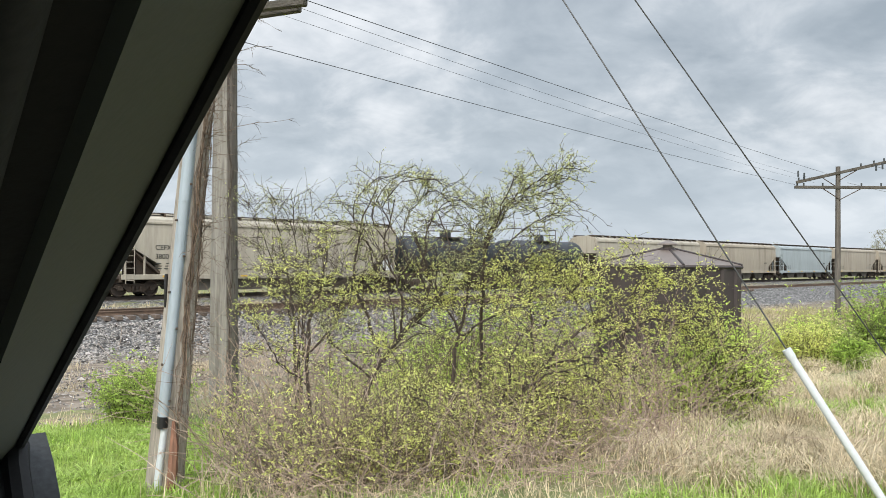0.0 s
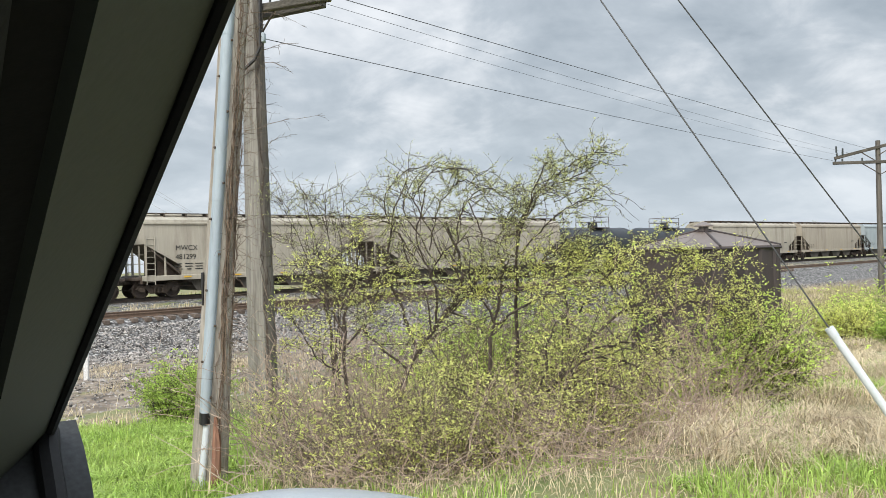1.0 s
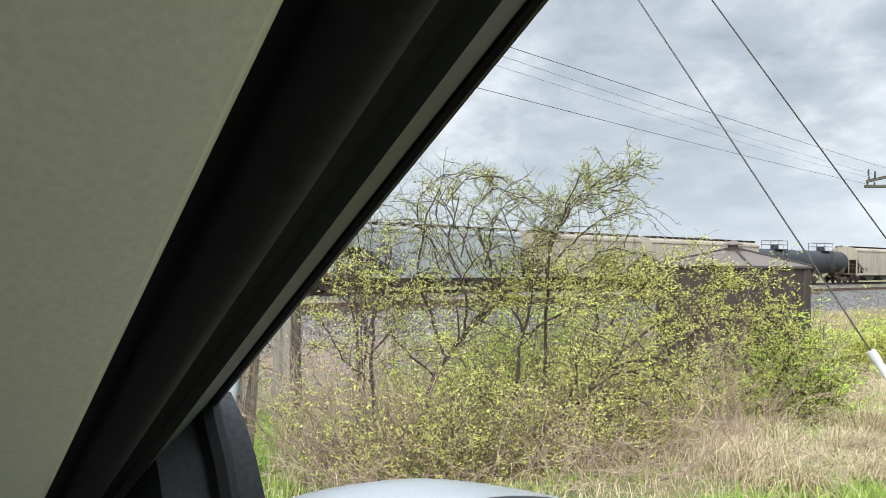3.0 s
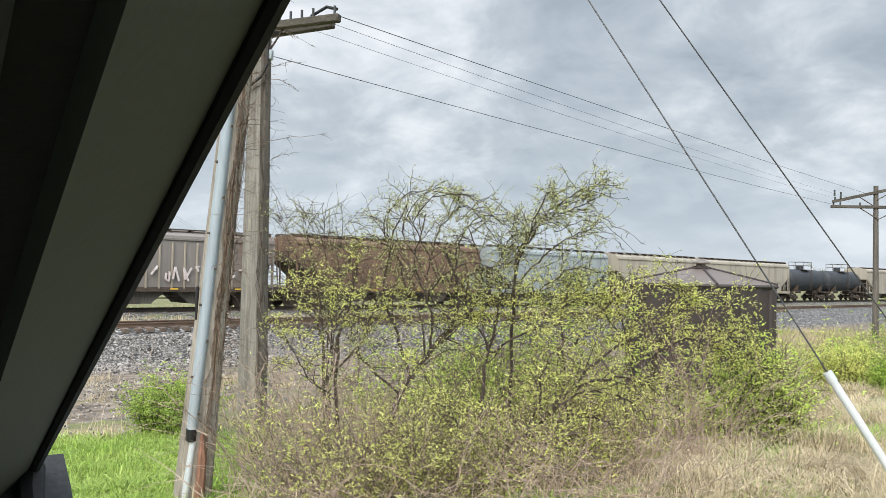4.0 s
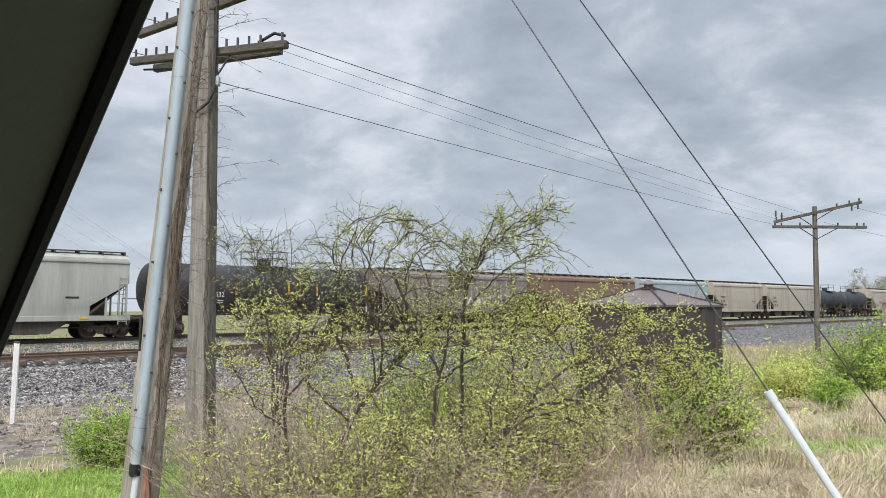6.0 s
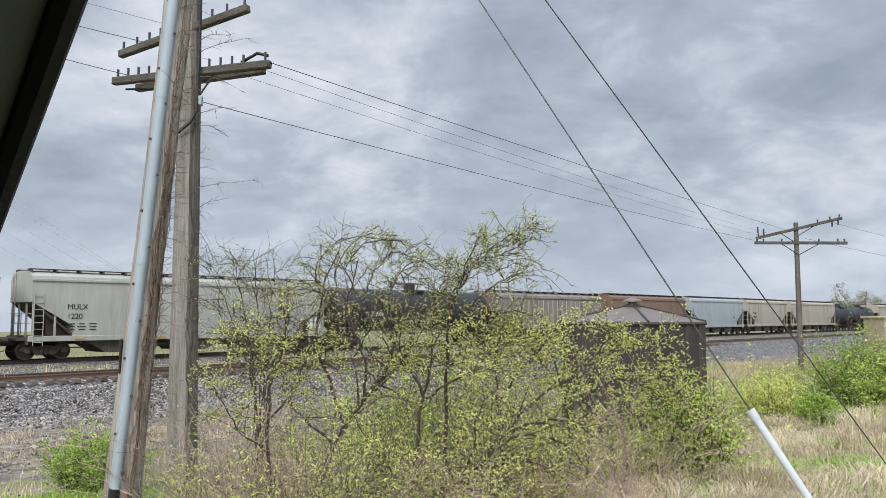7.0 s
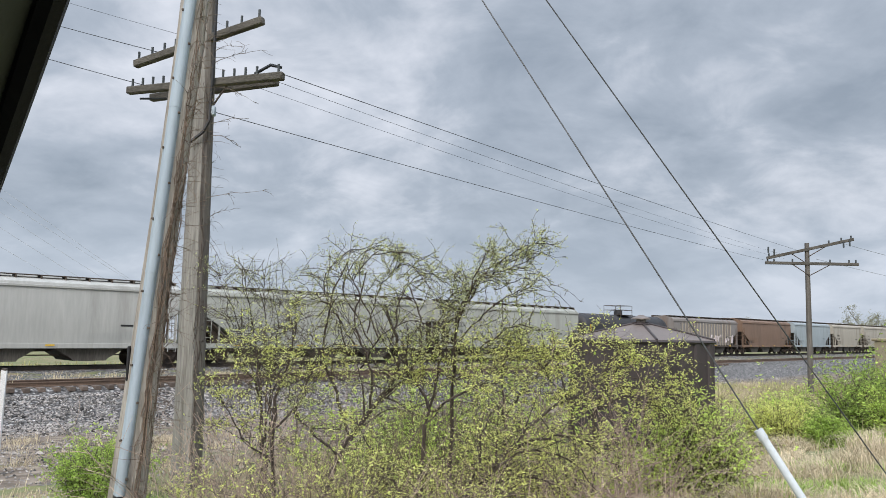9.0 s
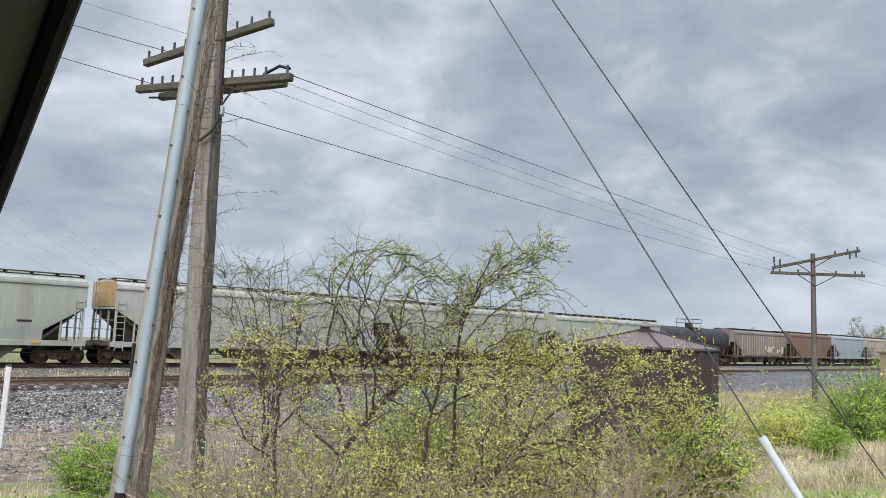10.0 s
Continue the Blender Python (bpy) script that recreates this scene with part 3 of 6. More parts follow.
        for y in (-hw + 0.1, hw - 0.1):
            g.box((s * (x1 - 1.2), y, (1.1 + z0 + 1.3) / 2), (0.10, 0.09, 1.2), 0.01)
        g.tube([(s * x1, -hw + 0.1, 1.9), (s * x1, hw - 0.1, 1.9)], 0.02, 5)
        g.tube([(s * x1, -hw + 0.1, 2.4), (s * x1, hw - 0.1, 2.4)], 0.02, 5)
        part("end_frame", g, paint_mat, root)
        for sd in (-1, 1):
            part("ladder", ladder_geo(s * (x1 - 0.35), sd * (hw + 0.05), 0.75, zt - 0.2 if sd > 0 else zt - 1.0, 0.46, 8), paint_mat, root)
        part("ladder", ladder_geo(s * (x1 + 0.06), -0.9 * s, 0.75, H - 0.15, 0.42, 9, "y"), paint_mat, root)
        if end_mat and s < 0:
            g = Geo().box((s * (x1 + 0.012), 0, zt - 0.62), (0.03, W - 0.04, 1.4), 0.01)
            part("end_sheet", g, end_mat, root, "faded ochre end sheet")
        truck(root, s * (x1 - 0.95))
    part("centre_sill", Geo().box((0, 0, 0.98), (B - 1.2, 0.75, 0.42), 0.02), M_UNDER, root)
    g = Geo().tube([(-x1 + 1.4, -0.9, 0.6), (x1 - 1.4, -0.9, 0.6)], 0.035, 6)
    part("brake_pipe", g, M_UNDER, root)
    couplers(root, L)
    if text:
        for i, line in enumerate(text):
            lettering("lettering", line, 0.40, Matrix.Translation((-x1 + 1.75, -hw - 0.03, 2.62 - i * 0.5)) @ pose(0, 0, 0, 90, 0, 0), M_DECAL_B, root, "black reporting marks")
    if marks:
        rng = random.Random(int(s_mid * 7) % 97)
        for i in range(3):
            for k in range(3):
                w = rng.uniform(0.25, 0.5)
                part("data_stencil", Geo().box((-x1 + 1.95 + k * 0.58, -hw - 0.026, 1.86 - i * 0.15), (w, 0.006, 0.05)), M_DECAL_B, root, smooth=False, fix=False)
        part("data_stencil", Geo().box((x1 - slope - 0.9, -hw - 0.026, 2.2), (0.7, 0.006, 0.10)), M_DECAL_B, root, smooth=False, fix=False)
        strip_me = Geo().box((0, 0, 0), (0.45, 0.006, 0.09)).mesh("reflector_strip", M_YELLOW, False, False)
        for i in range(4):
            o = new("reflector_strip", strip_me); o.parent = root
            o.location = (-x1 + 2.4 + i * (B - 4.8) / 3, -hw - 0.085, z0 - 0.02)
    if graffiti:
        rng = random.Random(5)
        x = 0.8
        for i in range(9):
            g = Geo()
            pts = [(x + rng.uniform(-0.2, 0.25), -hw - 0.1, 1.45 + rng.uniform(0, 1.0)) for _ in range(4)]
            for a, b in zip(pts, pts[1:]):
                g.tube([a, b], 0.065, 4)
            x += 0.62 if i != 4 else 1.5
            part("spray_scrawl", g, M_GRAF, root, "white sprayed scrawl")
    return root


def tank_car(s_mid, L, R, zc, paint_mat, label, text=None, dome=True, scrawl=False):
    root = thing("tank_car", Matrix.Translation(at(TRAIN_TRACK, s_mid, RAIL_Z)) @ pose(0, 0, 0, 0, 0, TURN), label, "freight car", "freight cars of the train")
    B = L - 1.3
    n = 32
    h = 0.55
    rings = [(-B / 2, 0.02)] + [(-B / 2 + h * (1 - math.cos(a)), R * math.sin(a)) for a in np.linspace(0.25, math.pi / 2, 7)]
    rings += [(-x, r) for x, r in rings[::-1]]
    g = Geo()
    for x, r in rings:
        for k in range(n):
            a = 2 * math.pi * k / n
            g.v.append((x, r * math.cos(a), zc + r * math.sin(a)))
    for i in range(len(rings) - 1):
        for k in range(n):
            g.f.append((i * n + k, i * n + (k + 1) % n, (i + 1) * n + (k + 1) % n, (i + 1) * n + k))
    part("tank", g, paint_mat, root)
    # weld bands
    for x in (-B / 2 + 1.0, -B / 6, B / 6, B / 2 - 1.0):
        g = Geo()
        pts = [(x, (R + 0.005) * math.cos(a), zc + (R + 0.005) * math.sin(a)) for a in np.linspace(0, 2 * math.pi, 33)]
        g.tube(pts, 0.02, 4, cap=False)
        part("weld_band", g, paint_mat, root)
    zs = zc - R
    for s in (-1, 1):
        g = Geo().box((s * (B / 2 - 0.9), 0, 1.02), (3.0, 0.7, 0.4), 0.03)
        g.prism([(-1.2, 1.2), (1.2, 1.2), (1.35, zs + 0.75), (-1.35, zs + 0.75)], s * (B / 2 - 1.6) - 0.2, s * (B / 2 - 1.6) + 0.2, "x")
        g.box((s * (B / 2 + 0.15), 0, 1.05), (0.9, 2.9, 0.10), 0.02)
        g.box((s * (B / 2 + 0.45), 0, 1.0), (0.14, 2.9, 0.34), 0.02)
        part("stub_sill", g, M_UNDER, root)
        g = Geo()
        for y in (-1.4, 1.4):
            g.tube([(s * (B / 2 + 0.5), y, 1.1), (s * (B / 2 + 0.5), y, 2.15), (s * (B / 2 - 0.3), y, 2.15)], 0.025, 5)
        g.tube([(s * (B / 2 + 0.5), -1.4, 2.15), (s * (B / 2 + 0.5), 1.4, 2.15)], 0.025, 5)
        part("end_rail", g, M_UNDER, root)
        part("ladder", ladder_geo(s * (B / 2 - 0.2), -1.5, 0.5, 1.3, 0.45, 3), M_UNDER, root)
        truck(root, s * (B / 2 - 0.95))
    g = Geo().box((0, 0, zc + R + 0.16), (0.7, 0.7, 0.5), 0.08).tube([(0, 0, zc + R), (0, 0, zc + R + 0.5)], 0.42, 16)
    part("manway", g, paint_mat, root)
    deck = part("platform_deck", Geo().box((0, 0, zc + R - 0.02), (2.3, 2.1, 0.04)), M_UNDER, root, "top platform with railing")
    for x in (-1.1, 1.1):
        for y in (-1.0, 1.0):
            part("rail_post", Geo().tube([(x, y, zc + R - 0.35), (x, y, zc + R + 0.95)], 0.03, 5), M_UNDER, deck)
    for z in (zc + R + 0.5, zc + R + 0.95):
        for y in (-1.0, 1.0):
            part("guard_rail", Geo().tube([(-1.1, y, z), (1.1, y, z)], 0.025, 5), M_UNDER, deck)
        for x in (-1.1, 1.1):
            part("guard_rail", Geo().tube([(x, -1.0, z), (x, 1.0, z)], 0.025, 5), M_UNDER, deck)
    g = ladder_geo(0, -R - 0.08, zs + 0.1, zc + R - 0.1, 0.45, 9)
    part("ladder", g, M_UNDER, root)
    g = Geo().tube([(0, 0, zs), (0, 0, zs - 0.3)], 0.16, 8).tube([(-B / 2 + 3, -0.9, zs + 0.12), (B / 2 - 3, -0.9, zs + 0.12)], 0.03, 5)
    for x in (-2.2, 2.6):
        g.box((x, -0.7, zs - 0.1), (0.5, 0.3, 0.35), 0.03)
    part("outlet_valve", g, M_UNDER, root)
    couplers(root, L)

    def on_side(x, z):
        # a point on the shell, facing the verge
        return (x, -math.sqrt(max(R * R - (z - zc) ** 2, 0)) - 0.012, z)

    if text:
        x0 = -B / 2 + 2.25
        z = zc - 0.42
        lettering("lettering", text, 0.41, Matrix.Translation((x0, on_side(x0, z + 0.34)[1], z)) @ pose(0, 0, 0, 90, 0, 0), M_DECAL_W, root, "white reporting marks")
        for i in range(2):
            for k in range(4):
                part("data_stencil", Geo().box((x0 + 0.12 + k * 0.62, on_side(0, z - 0.22 - i * 0.13)[1], z - 0.22 - i * 0.13), (0.42, 0.03, 0.03)), M_DECAL_W, root, smooth=False, fix=False)
    if paint_mat is M_TANK:
        for x in (-B / 2 + 0.75, -B / 2 + 5.25, 0.9, B / 2 - 5, B / 2 - 0.75):
            p = on_side(x, zc + 0.4)
            part("reflector_strip", Geo().box((x, p[1] - 0.03, zc + 0.08), (0.11, 0.07, 0.75)), M_YELLOW, root, smooth=False, fix=False)
    if scrawl:
        rng = random.Random(3)
        x = -B / 2 + 5.4
        for i in range(7):
            g = Geo()
            for _ in range(2):
                z1, z2 = zc - 0.95 + rng.uniform(-0.1, 0.3), zc - 0.95 + rng.uniform(-0.1, 0.35)
                xx = x + rng.uniform(-0.2, 0.3)
                g.tube([on_side(x, z1), on_side(xx, z2)], 0.03, 4)
            x += 0.55
            part("spray_scrawl", g, M_GRAF, root, "white sprayed scrawl")
    return root


def build_train():
    T = []

    def hop(a, b, H, mat_, label, **k):
        ob = hopper_car((a + b) / 2, b - a, H, mat_, label, **k)
        T.append((ob, (a + b) / 2))

    def tank(a, b, R, zc, mat_, label, **k):
        ob = tank_car((a + b) / 2, b - a, R, zc, mat_, label, **k)
        T.append((ob, (a + b) / 2))

    hop(139.6, 158.8, 4.7, M_TAN, "weathered tan covered hopper car rolling on rails", bays=3)
    hop(120.4, 139.6, 4.7, M_TAN, "weathered tan covered hopper car rolling on rails", bays=3)
    hop(101.2, 120.4, 4.7, M_BLUE, "pale blue-white covered hopper car rolling on rails", bays=4)
    hop(81.4, 101.2, 4.7, M_TAN, "rust-streaked tan covered hopper car rolling on rails", bays=4)
    hop(60.4, 81.4, 4.7, M_CREAM, "weathered cream covered hopper car rolling on rails", bays=3)
    tank(48.6, 60.4, 1.36, 2.62, M_TANKG, "short black tank car with top platform")
    tank(37.2, 48.6, 1.36, 2.62, M_TANKG, "short black tank car with top platform")
    hop(16.3, 37.2, 4.72, M_CREAM, "weathered cream hopper car with black marks", bays=4, text=("CEFX", "380046"))
    hop(0.8, 16.3, 4.72, M_CREAM, "weathered cream hopper car with black marks", bays=3, text=("MWCX", "481299"))
    hop(-15.4, 0.8, 4.72, M_BLUE, "pale blue-grey covered hopper car on rails", bays=3)
    hop(-33.0, -15.4, 4.66, M_BROWN, "oxide-brown covered hopper car on rails", bays=3)
    hop(-51.0, -33.0, 4.52, M_GREY, "ribbed grey hopper car with sprayed scrawl", bays=3, ribs=18, graffiti=True)
    tank(-67.9, -50.35, 1.56, 2.72, M_TANK, "long black tank car with white marks", text="TILX 290832", scrawl=True)
    hop(-88.0, -67.9, 4.72, M_LIGHT, "pale grey-green covered hopper car, clean sides", bays=3, text=("MULX", "1220"))
    hop(-108.1, -88.0, 4.72, M_LIGHT, "pale grey-green covered hopper car, black marks", bays=3, text=("CEFX", "635285"))
    hop(-128.1, -108.1, 4.74, M_WHITE, "dull white hopper car with ochre end", bays=3, end_mat=M_OCHRE, text=("CEFX", "635480"))
    hop(-147.5, -128.1, 4.74, M_LIGHT, "pale grey-green covered hopper car, clean sides", bays=3)
    hop(-167.0, -147.5, 4.74, M_LIGHT, "pale grey-green covered hopper car, clean sides", bays=3)
    return T


TRAIN = build_train()
TRAIN_SPEED = 14.53


# ---- poles, guys and wires ----
def pole_geo(pts, rads, n=14, seed=1, flat=0.0):
    """A tapered trunk with uneven, checked sides."""
    g = Geo()
    rng = random.Random(seed)
    amp = [rng.uniform(-0.05, 0.05) for _ in range(n)]
    fine_pts, fine_r = [], []
    for (p, r), (q, s) in zip(zip(pts, rads), zip(pts[1:], rads[1:])):
        k = max(2, int((Vector(q) - Vector(p)).length / 0.25))
        for i in range(k):
            t = i / k
            fine_pts.append(Vector(p).lerp(Vector(q), t)); fine_r.append(r + (s - r) * t)
    fine_pts.append(Vector(pts[-1])); fine_r.append(rads[-1])
    g.tube(fine_pts, fine_r, n)
    for i, p in enumerate(fine_pts):
        for k in range(n):
            j = i * n + k
            v = Vector(g.v[j])
            d = v - p
            wob = 1 + amp[k] + 0.03 * noise.noise((k * 1.7, i * 0.35, seed))
            g.v[j] = tuple(p + d * wob)
    return g


def arm_between(a, b, thick, high):
    a, b = Vector(a), Vector(b)
    d = (b - a)
    m = d.to_track_quat("X", "Z").to_matrix().to_4x4()
    return Geo().box((a + b) / 2, (d.length, thick, high), 0.012, m), m


def wire(name, a, b, sag, r, label, n=24):
    a, b = Vector(a), Vector(b)
    pts = [a.lerp(b, i / n) - Vector((0, 0, sag * 4 * (i / n) * (1 - i / n))) for i in range(n + 1)]
    ob = new(name, Geo().tube(pts, r, 5).mesh(name, M_WIRE if r < 0.008 else M_FARWIRE, fix=False))
    return tagged(ob, label, "wire", "overhead wires")


GUY_TOP = Vector((-1.635, 6.15, 8.01))


def build_front_pole():
    root = thing("utility_pole", Matrix.Identity(4), "leaning brown utility pole with vines and conduit", "utility pole")
    axis = [(-2.19, 6.15, -0.15), (-2.15, 6.15, 0.38), (-2.10, 6.15, 1.06), (-2.005, 6.15, 2.29), (-1.945, 6.15, 2.99), (-1.839, 6.15, 4.27), (-1.60, 6.15, 8.45)]
    part("trunk", pole_geo(axis, [0.15, 0.138, 0.126, 0.109, 0.106, 0.105, 0.09], 18, 4), M_WOODF, root)
    # the steel cover over the cable, from above down to just over the ground
    top, bot = Vector((-1.772, 6.055, 5.2)), Vector((-2.135, 6.03, 0.76))

    def channel(a, b, w, deep, mat_, name, label=""):
        d = (b - a).normalized()
        face = Vector((0.25, -1, 0)); face = (face - d * face.dot(d)).normalized()
        side = d.cross(face)
        prof = [(-w, -deep * 0.2)] + [(w * 0.78 * math.cos(t), deep * (0.25 + 0.75 * math.sin(t))) for t in np.linspace(math.pi, 0, 9)] + [(w, -deep * 0.2)]
        g = Geo()
        k = len(prof)
        for p in (a, b):
            for x, y in prof:
                g.v.append(tuple(p + side * x + face * y))
        g.f = [(i, i + 1, k + i + 1, k + i) for i in range(k - 1)] + [(k - 1, 0, k, 2 * k - 1), tuple(range(k)), tuple(range(k, 2 * k))]
        return part(name, g, mat_, root, label)

    cuts = [0, 0.33, 0.62, 1.0]
    for i, (t0, t1) in enumerate(zip(cuts, cuts[1:])):
        channel(top.lerp(bot, t0), top.lerp(bot, t1 + (0.004 if i < 2 else 0)), 0.050 - 0.002 * i, 0.055 - 0.003 * i, M_GALV, "cable_cover", "blue-grey steel cable cover")
    channel(bot + Vector((0, 0, 0.02)), bot + Vector((-0.005, 0, -0.07)), 0.046, 0.058, M_BLACKP, "cable_collar", "black collar")
    channel(bot + Vector((0.008, 0.01, -0.07)), Vector((-2.20, 6.0, -0.12)), 0.034, 0.045, M_GUARD, "lower_conduit", "white plastic lower conduit")
    nail = Geo().box((0, 0, 0), (0.018, 0.02, 0.018), 0.004).mesh("strap_nail", M_UNDER)
    for i in range(16):
        p = top.lerp(bot, (i + 0.5) / 16) + Vector((0.043 * (1 if i % 2 else -1), -0.022, 0))
        o = new("strap_nail", nail); o.parent = root; o.location = p
    g = Geo().box((-2.148, 6.10, 1.74), (0.02, 0.07, 0.26), 0.006)
    part("tag_plate", g, M_BLACKP, root, "black tag plate")
    g = Geo().tube([(-2.06, 6.04, 0.74), (-2.05, 6.025, 0.55), (-2.06, 6.02, 0.3), (-2.09, 6.02, 0.0)], [0.012, 0.035, 0.04, 0.035], 7)
    part("split_bark", g, mat("raw_red_wood", (0.32, 0.16, 0.11), (0.22, 0.12, 0.085), rough=0.9, scale=10, stretch=(1, 1, 0.1), bump=0.4), root)
    return axis


FRONT_AXIS = build_front_pole()


def build_back_pole():
    root = thing("telegraph_pole", Matrix.Identity(4), "old silvered telegraph pole with two crossarms", "utility pole", "poles along the railway")
    axis = [(-2.64, 9.5, -0.35), (-2.64, 9.5, 0.2), (-2.66, 9.5, 2.05), (-2.68, 9.5, 4.7), (-2.70, 9.5, 6.3)]
    part("trunk", pole_geo(axis, [0.185, 0.175, 0.152, 0.118, 0.10], 10, 7), M_WOODB, root)

    # a second, slimmer and darker trunk set along the right side
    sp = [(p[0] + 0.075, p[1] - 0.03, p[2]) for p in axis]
    part("dark_side_piece", pole_geo(sp, [0.12, 0.115, 0.098, 0.078, 0.07], 10, 12), M_FARWOOD, root, "slim darker piece along the pole's right side")

    def arm(l, r, pins, name, double=False):
        g, m = arm_between(l, r, 0.09, 0.095)
        l, r = Vector(l), Vector(r)
        d = r - l
        back = Vector((-d.y, d.x, 0)).normalized()
        if double:
            g2, _ = arm_between(l + back * 0.34 + d * 0.03, r + back * 0.34 - d * 0.13 + Vector((0, 0, 0.06)), 0.09, 0.095)
            g.add(g2.v, g2.f)
        a = part("crossarm", g, M_ARM, root, "grey weathered wooden crossarm")
        for t in pins:
            p = l.lerp(r, t)
            pg = Geo().tube([p + Vector((0, 0, 0.04)), p + Vector((0, 0, 0.15))], 0.017, 6)
            part("insulator_pin", pg, M_CLIP, a)
        return a

    L1, R1 = (-3.76, 9.95, 5.02), (-1.62, 9.05, 4.98)
    a = arm(L1, R1, (0.03, 0.10, 0.17, 0.24, 0.56, 0.63, 0.70, 0.77, 0.84, 0.97), "lower", True)
    part("loose_cable", Geo().tube([(-3.6, 9.95, 4.92), (-3.0, 9.75, 4.88), (-2.7, 9.6, 4.80)], 0.014, 5), M_WIRE, a)
    part("loose_cable", Geo().tube([(-2.0, 9.25, 5.06), (-1.8, 9.2, 5.16), (-1.66, 9.1, 5.1)], 0.02, 5), M_WIRE, a)
    L2, R2 = (-3.68, 9.92, 5.36), (-1.90, 9.12, 5.68)
    arm(L2, R2, (0.03, 0.14, 0.24, 0.33, 0.62, 0.73, 0.84, 0.97), "upper")
    for s in (0.30, 0.66):
        p = Vector(L1).lerp(Vector(R1), s)
        part("arm_brace", Geo().tube([p + Vector((0, 0.03, -0.02)), (-2.68, 9.42, 4.45)], 0.012, 5), M_UNDER, root)
    g = Geo().tube([(-2.53, 9.36, 6.2), (-2.52, 9.34, 5.2), (-2.53, 9.33, 4.5), (-2.6, 9.32, 4.35), (-2.75, 9.32, 4.22)], 0.021, 6)
    part("drop_cable", g, M_BLACKP, root)
    part("cable_clamp", Geo().box((-2.50, 9.36, 4.62), (0.05, 0.08, 0.12), 0.01), M_GALV, root)
    return L1, R1, L2, R2


L1, R1, L2, R2 = build_back_pole()


def build_far_pole():
    root = thing("telegraph_pole", Matrix.Identity(4), "slim grey telegraph pole with two crossarms in weeds", "utility pole", "poles along the railway")
    X, Y = 14.61, 28.98
    part("trunk", pole_geo([(X, Y, -0.6), (X, Y, 2.5), (X, Y, 5.6)], [0.11, 0.097, 0.08], 10, 11), M_FARWOOD, root)
    for (l, r, pins) in (((13.16, 29.35, 4.86), (16.25, 28.40, 4.78), (0.03, 0.1, 0.3, 0.7, 0.9, 0.97)), ((13.20, 29.30, 5.03), (16.12, 28.45, 5.72), (0.03, 0.09, 0.72, 0.86, 0.97))):
        g, _ = arm_between(l, r, 0.10, 0.11)
        a = part("crossarm", g, M_ARM, root)
        for t in pins:
            p = Vector(l).lerp(Vector(r), t)
            part("insulator_pin", Geo().tube([p, p + Vector((0, 0, 0.16))], 0.03, 6), M_CLIP, a)
        for t in (0.28, 0.72):
            p = Vector(l).lerp(Vector(r), t)
            part("arm_brace", Geo().tube([p, (X, Y - 0.1, p.z - 0.45)], 0.018, 5), M_UNDER, root)
    for dx, dz in ((0.05, 0.28), (0.25, 0.2), (2.55, 0.45), (2.75, 0.5)):
        part("glass_insulator", Geo().tube([(13.2 + dx, 29.25 - dx * 0.3, 4.95 + dz), (13.2 + dx, 29.25 - dx * 0.3, 5.18 + dz)], 0.032, 7), M_CLIP, root)


build_far_pole()

# wires from pole to pole, and on past each
F1, F2, F3 = (14.3, 28.95, 5.30), (13.7, 29.2, 5.2), (13.16, 29.3, 4.95)
wire("overhead_wire", Vector(R1) + Vector((0, 0, 0.02)), F1, 0.04, 0.0048, "thin dark overhead wire between telegraph poles")
wire("overhead_wire", Vector(R1) + Vector((-0.2, 0.1, 0.0)), F2, 0.10, 0.0026, "thin dark overhead wire between telegraph poles")
wire("overhead_wire", (-2.5, 9.4, 4.62), F3, 0.06, 0.0048, "thin dark overhead wire between telegraph poles")
wire("overhead_wire", Vector(R1) + Vector((-0.45, 0.2, -0.05)), (13.9, 29.2, 5.0), 0.12, 0.0024, "thin dark overhead wire between telegraph poles")
wire("overhead_wire", Vector(L1) + Vector((0.2, 0, 0.08)), (-14.5, 16.5, 9.6), 0.1, 0.005, "thin dark overhead wire between telegraph poles")
wire("overhead_wire", Vector(L2) + Vector((0.6, 0, 0.1)), (-14.5, 16.5, 10.3), 0.1, 0.005, "thin dark overhead wire between telegraph poles")
wire("overhead_wire", Vector(L2) + Vector((1.0, 0, 0.3)), (-14.5, 16.5, 11.0), 0.1, 0.0026, "thin dark overhead wire between telegraph poles")
for k in range(2):
    wire("overhead_wire", (14.9 + k * 1.1, 28.9, 5.0 + 0.6 * k), (70 + k, 75, 6.2 + k), 0.9, 0.008, "thin dark overhead wire between telegraph poles")


for far in ((-108.3, 150.0, 33.2, -63.6, 150.0, 7.7), (-103.1, 150.0, 34.6, -58.2, 150.0, 7.3), (-106.8, 150.0, 39.8, -50.6, 150.0, 5.3), (-104.7, 150.0, 41.2, -45.7, 150.0, 4.9), (-95.7, 150.0, 38.1, -36.0, 150.0, -1.4)):
    wire("transmission_wire", far[:3], far[3:], 0.5, 0.03, "faint distant transmission wire against the sky", 8)


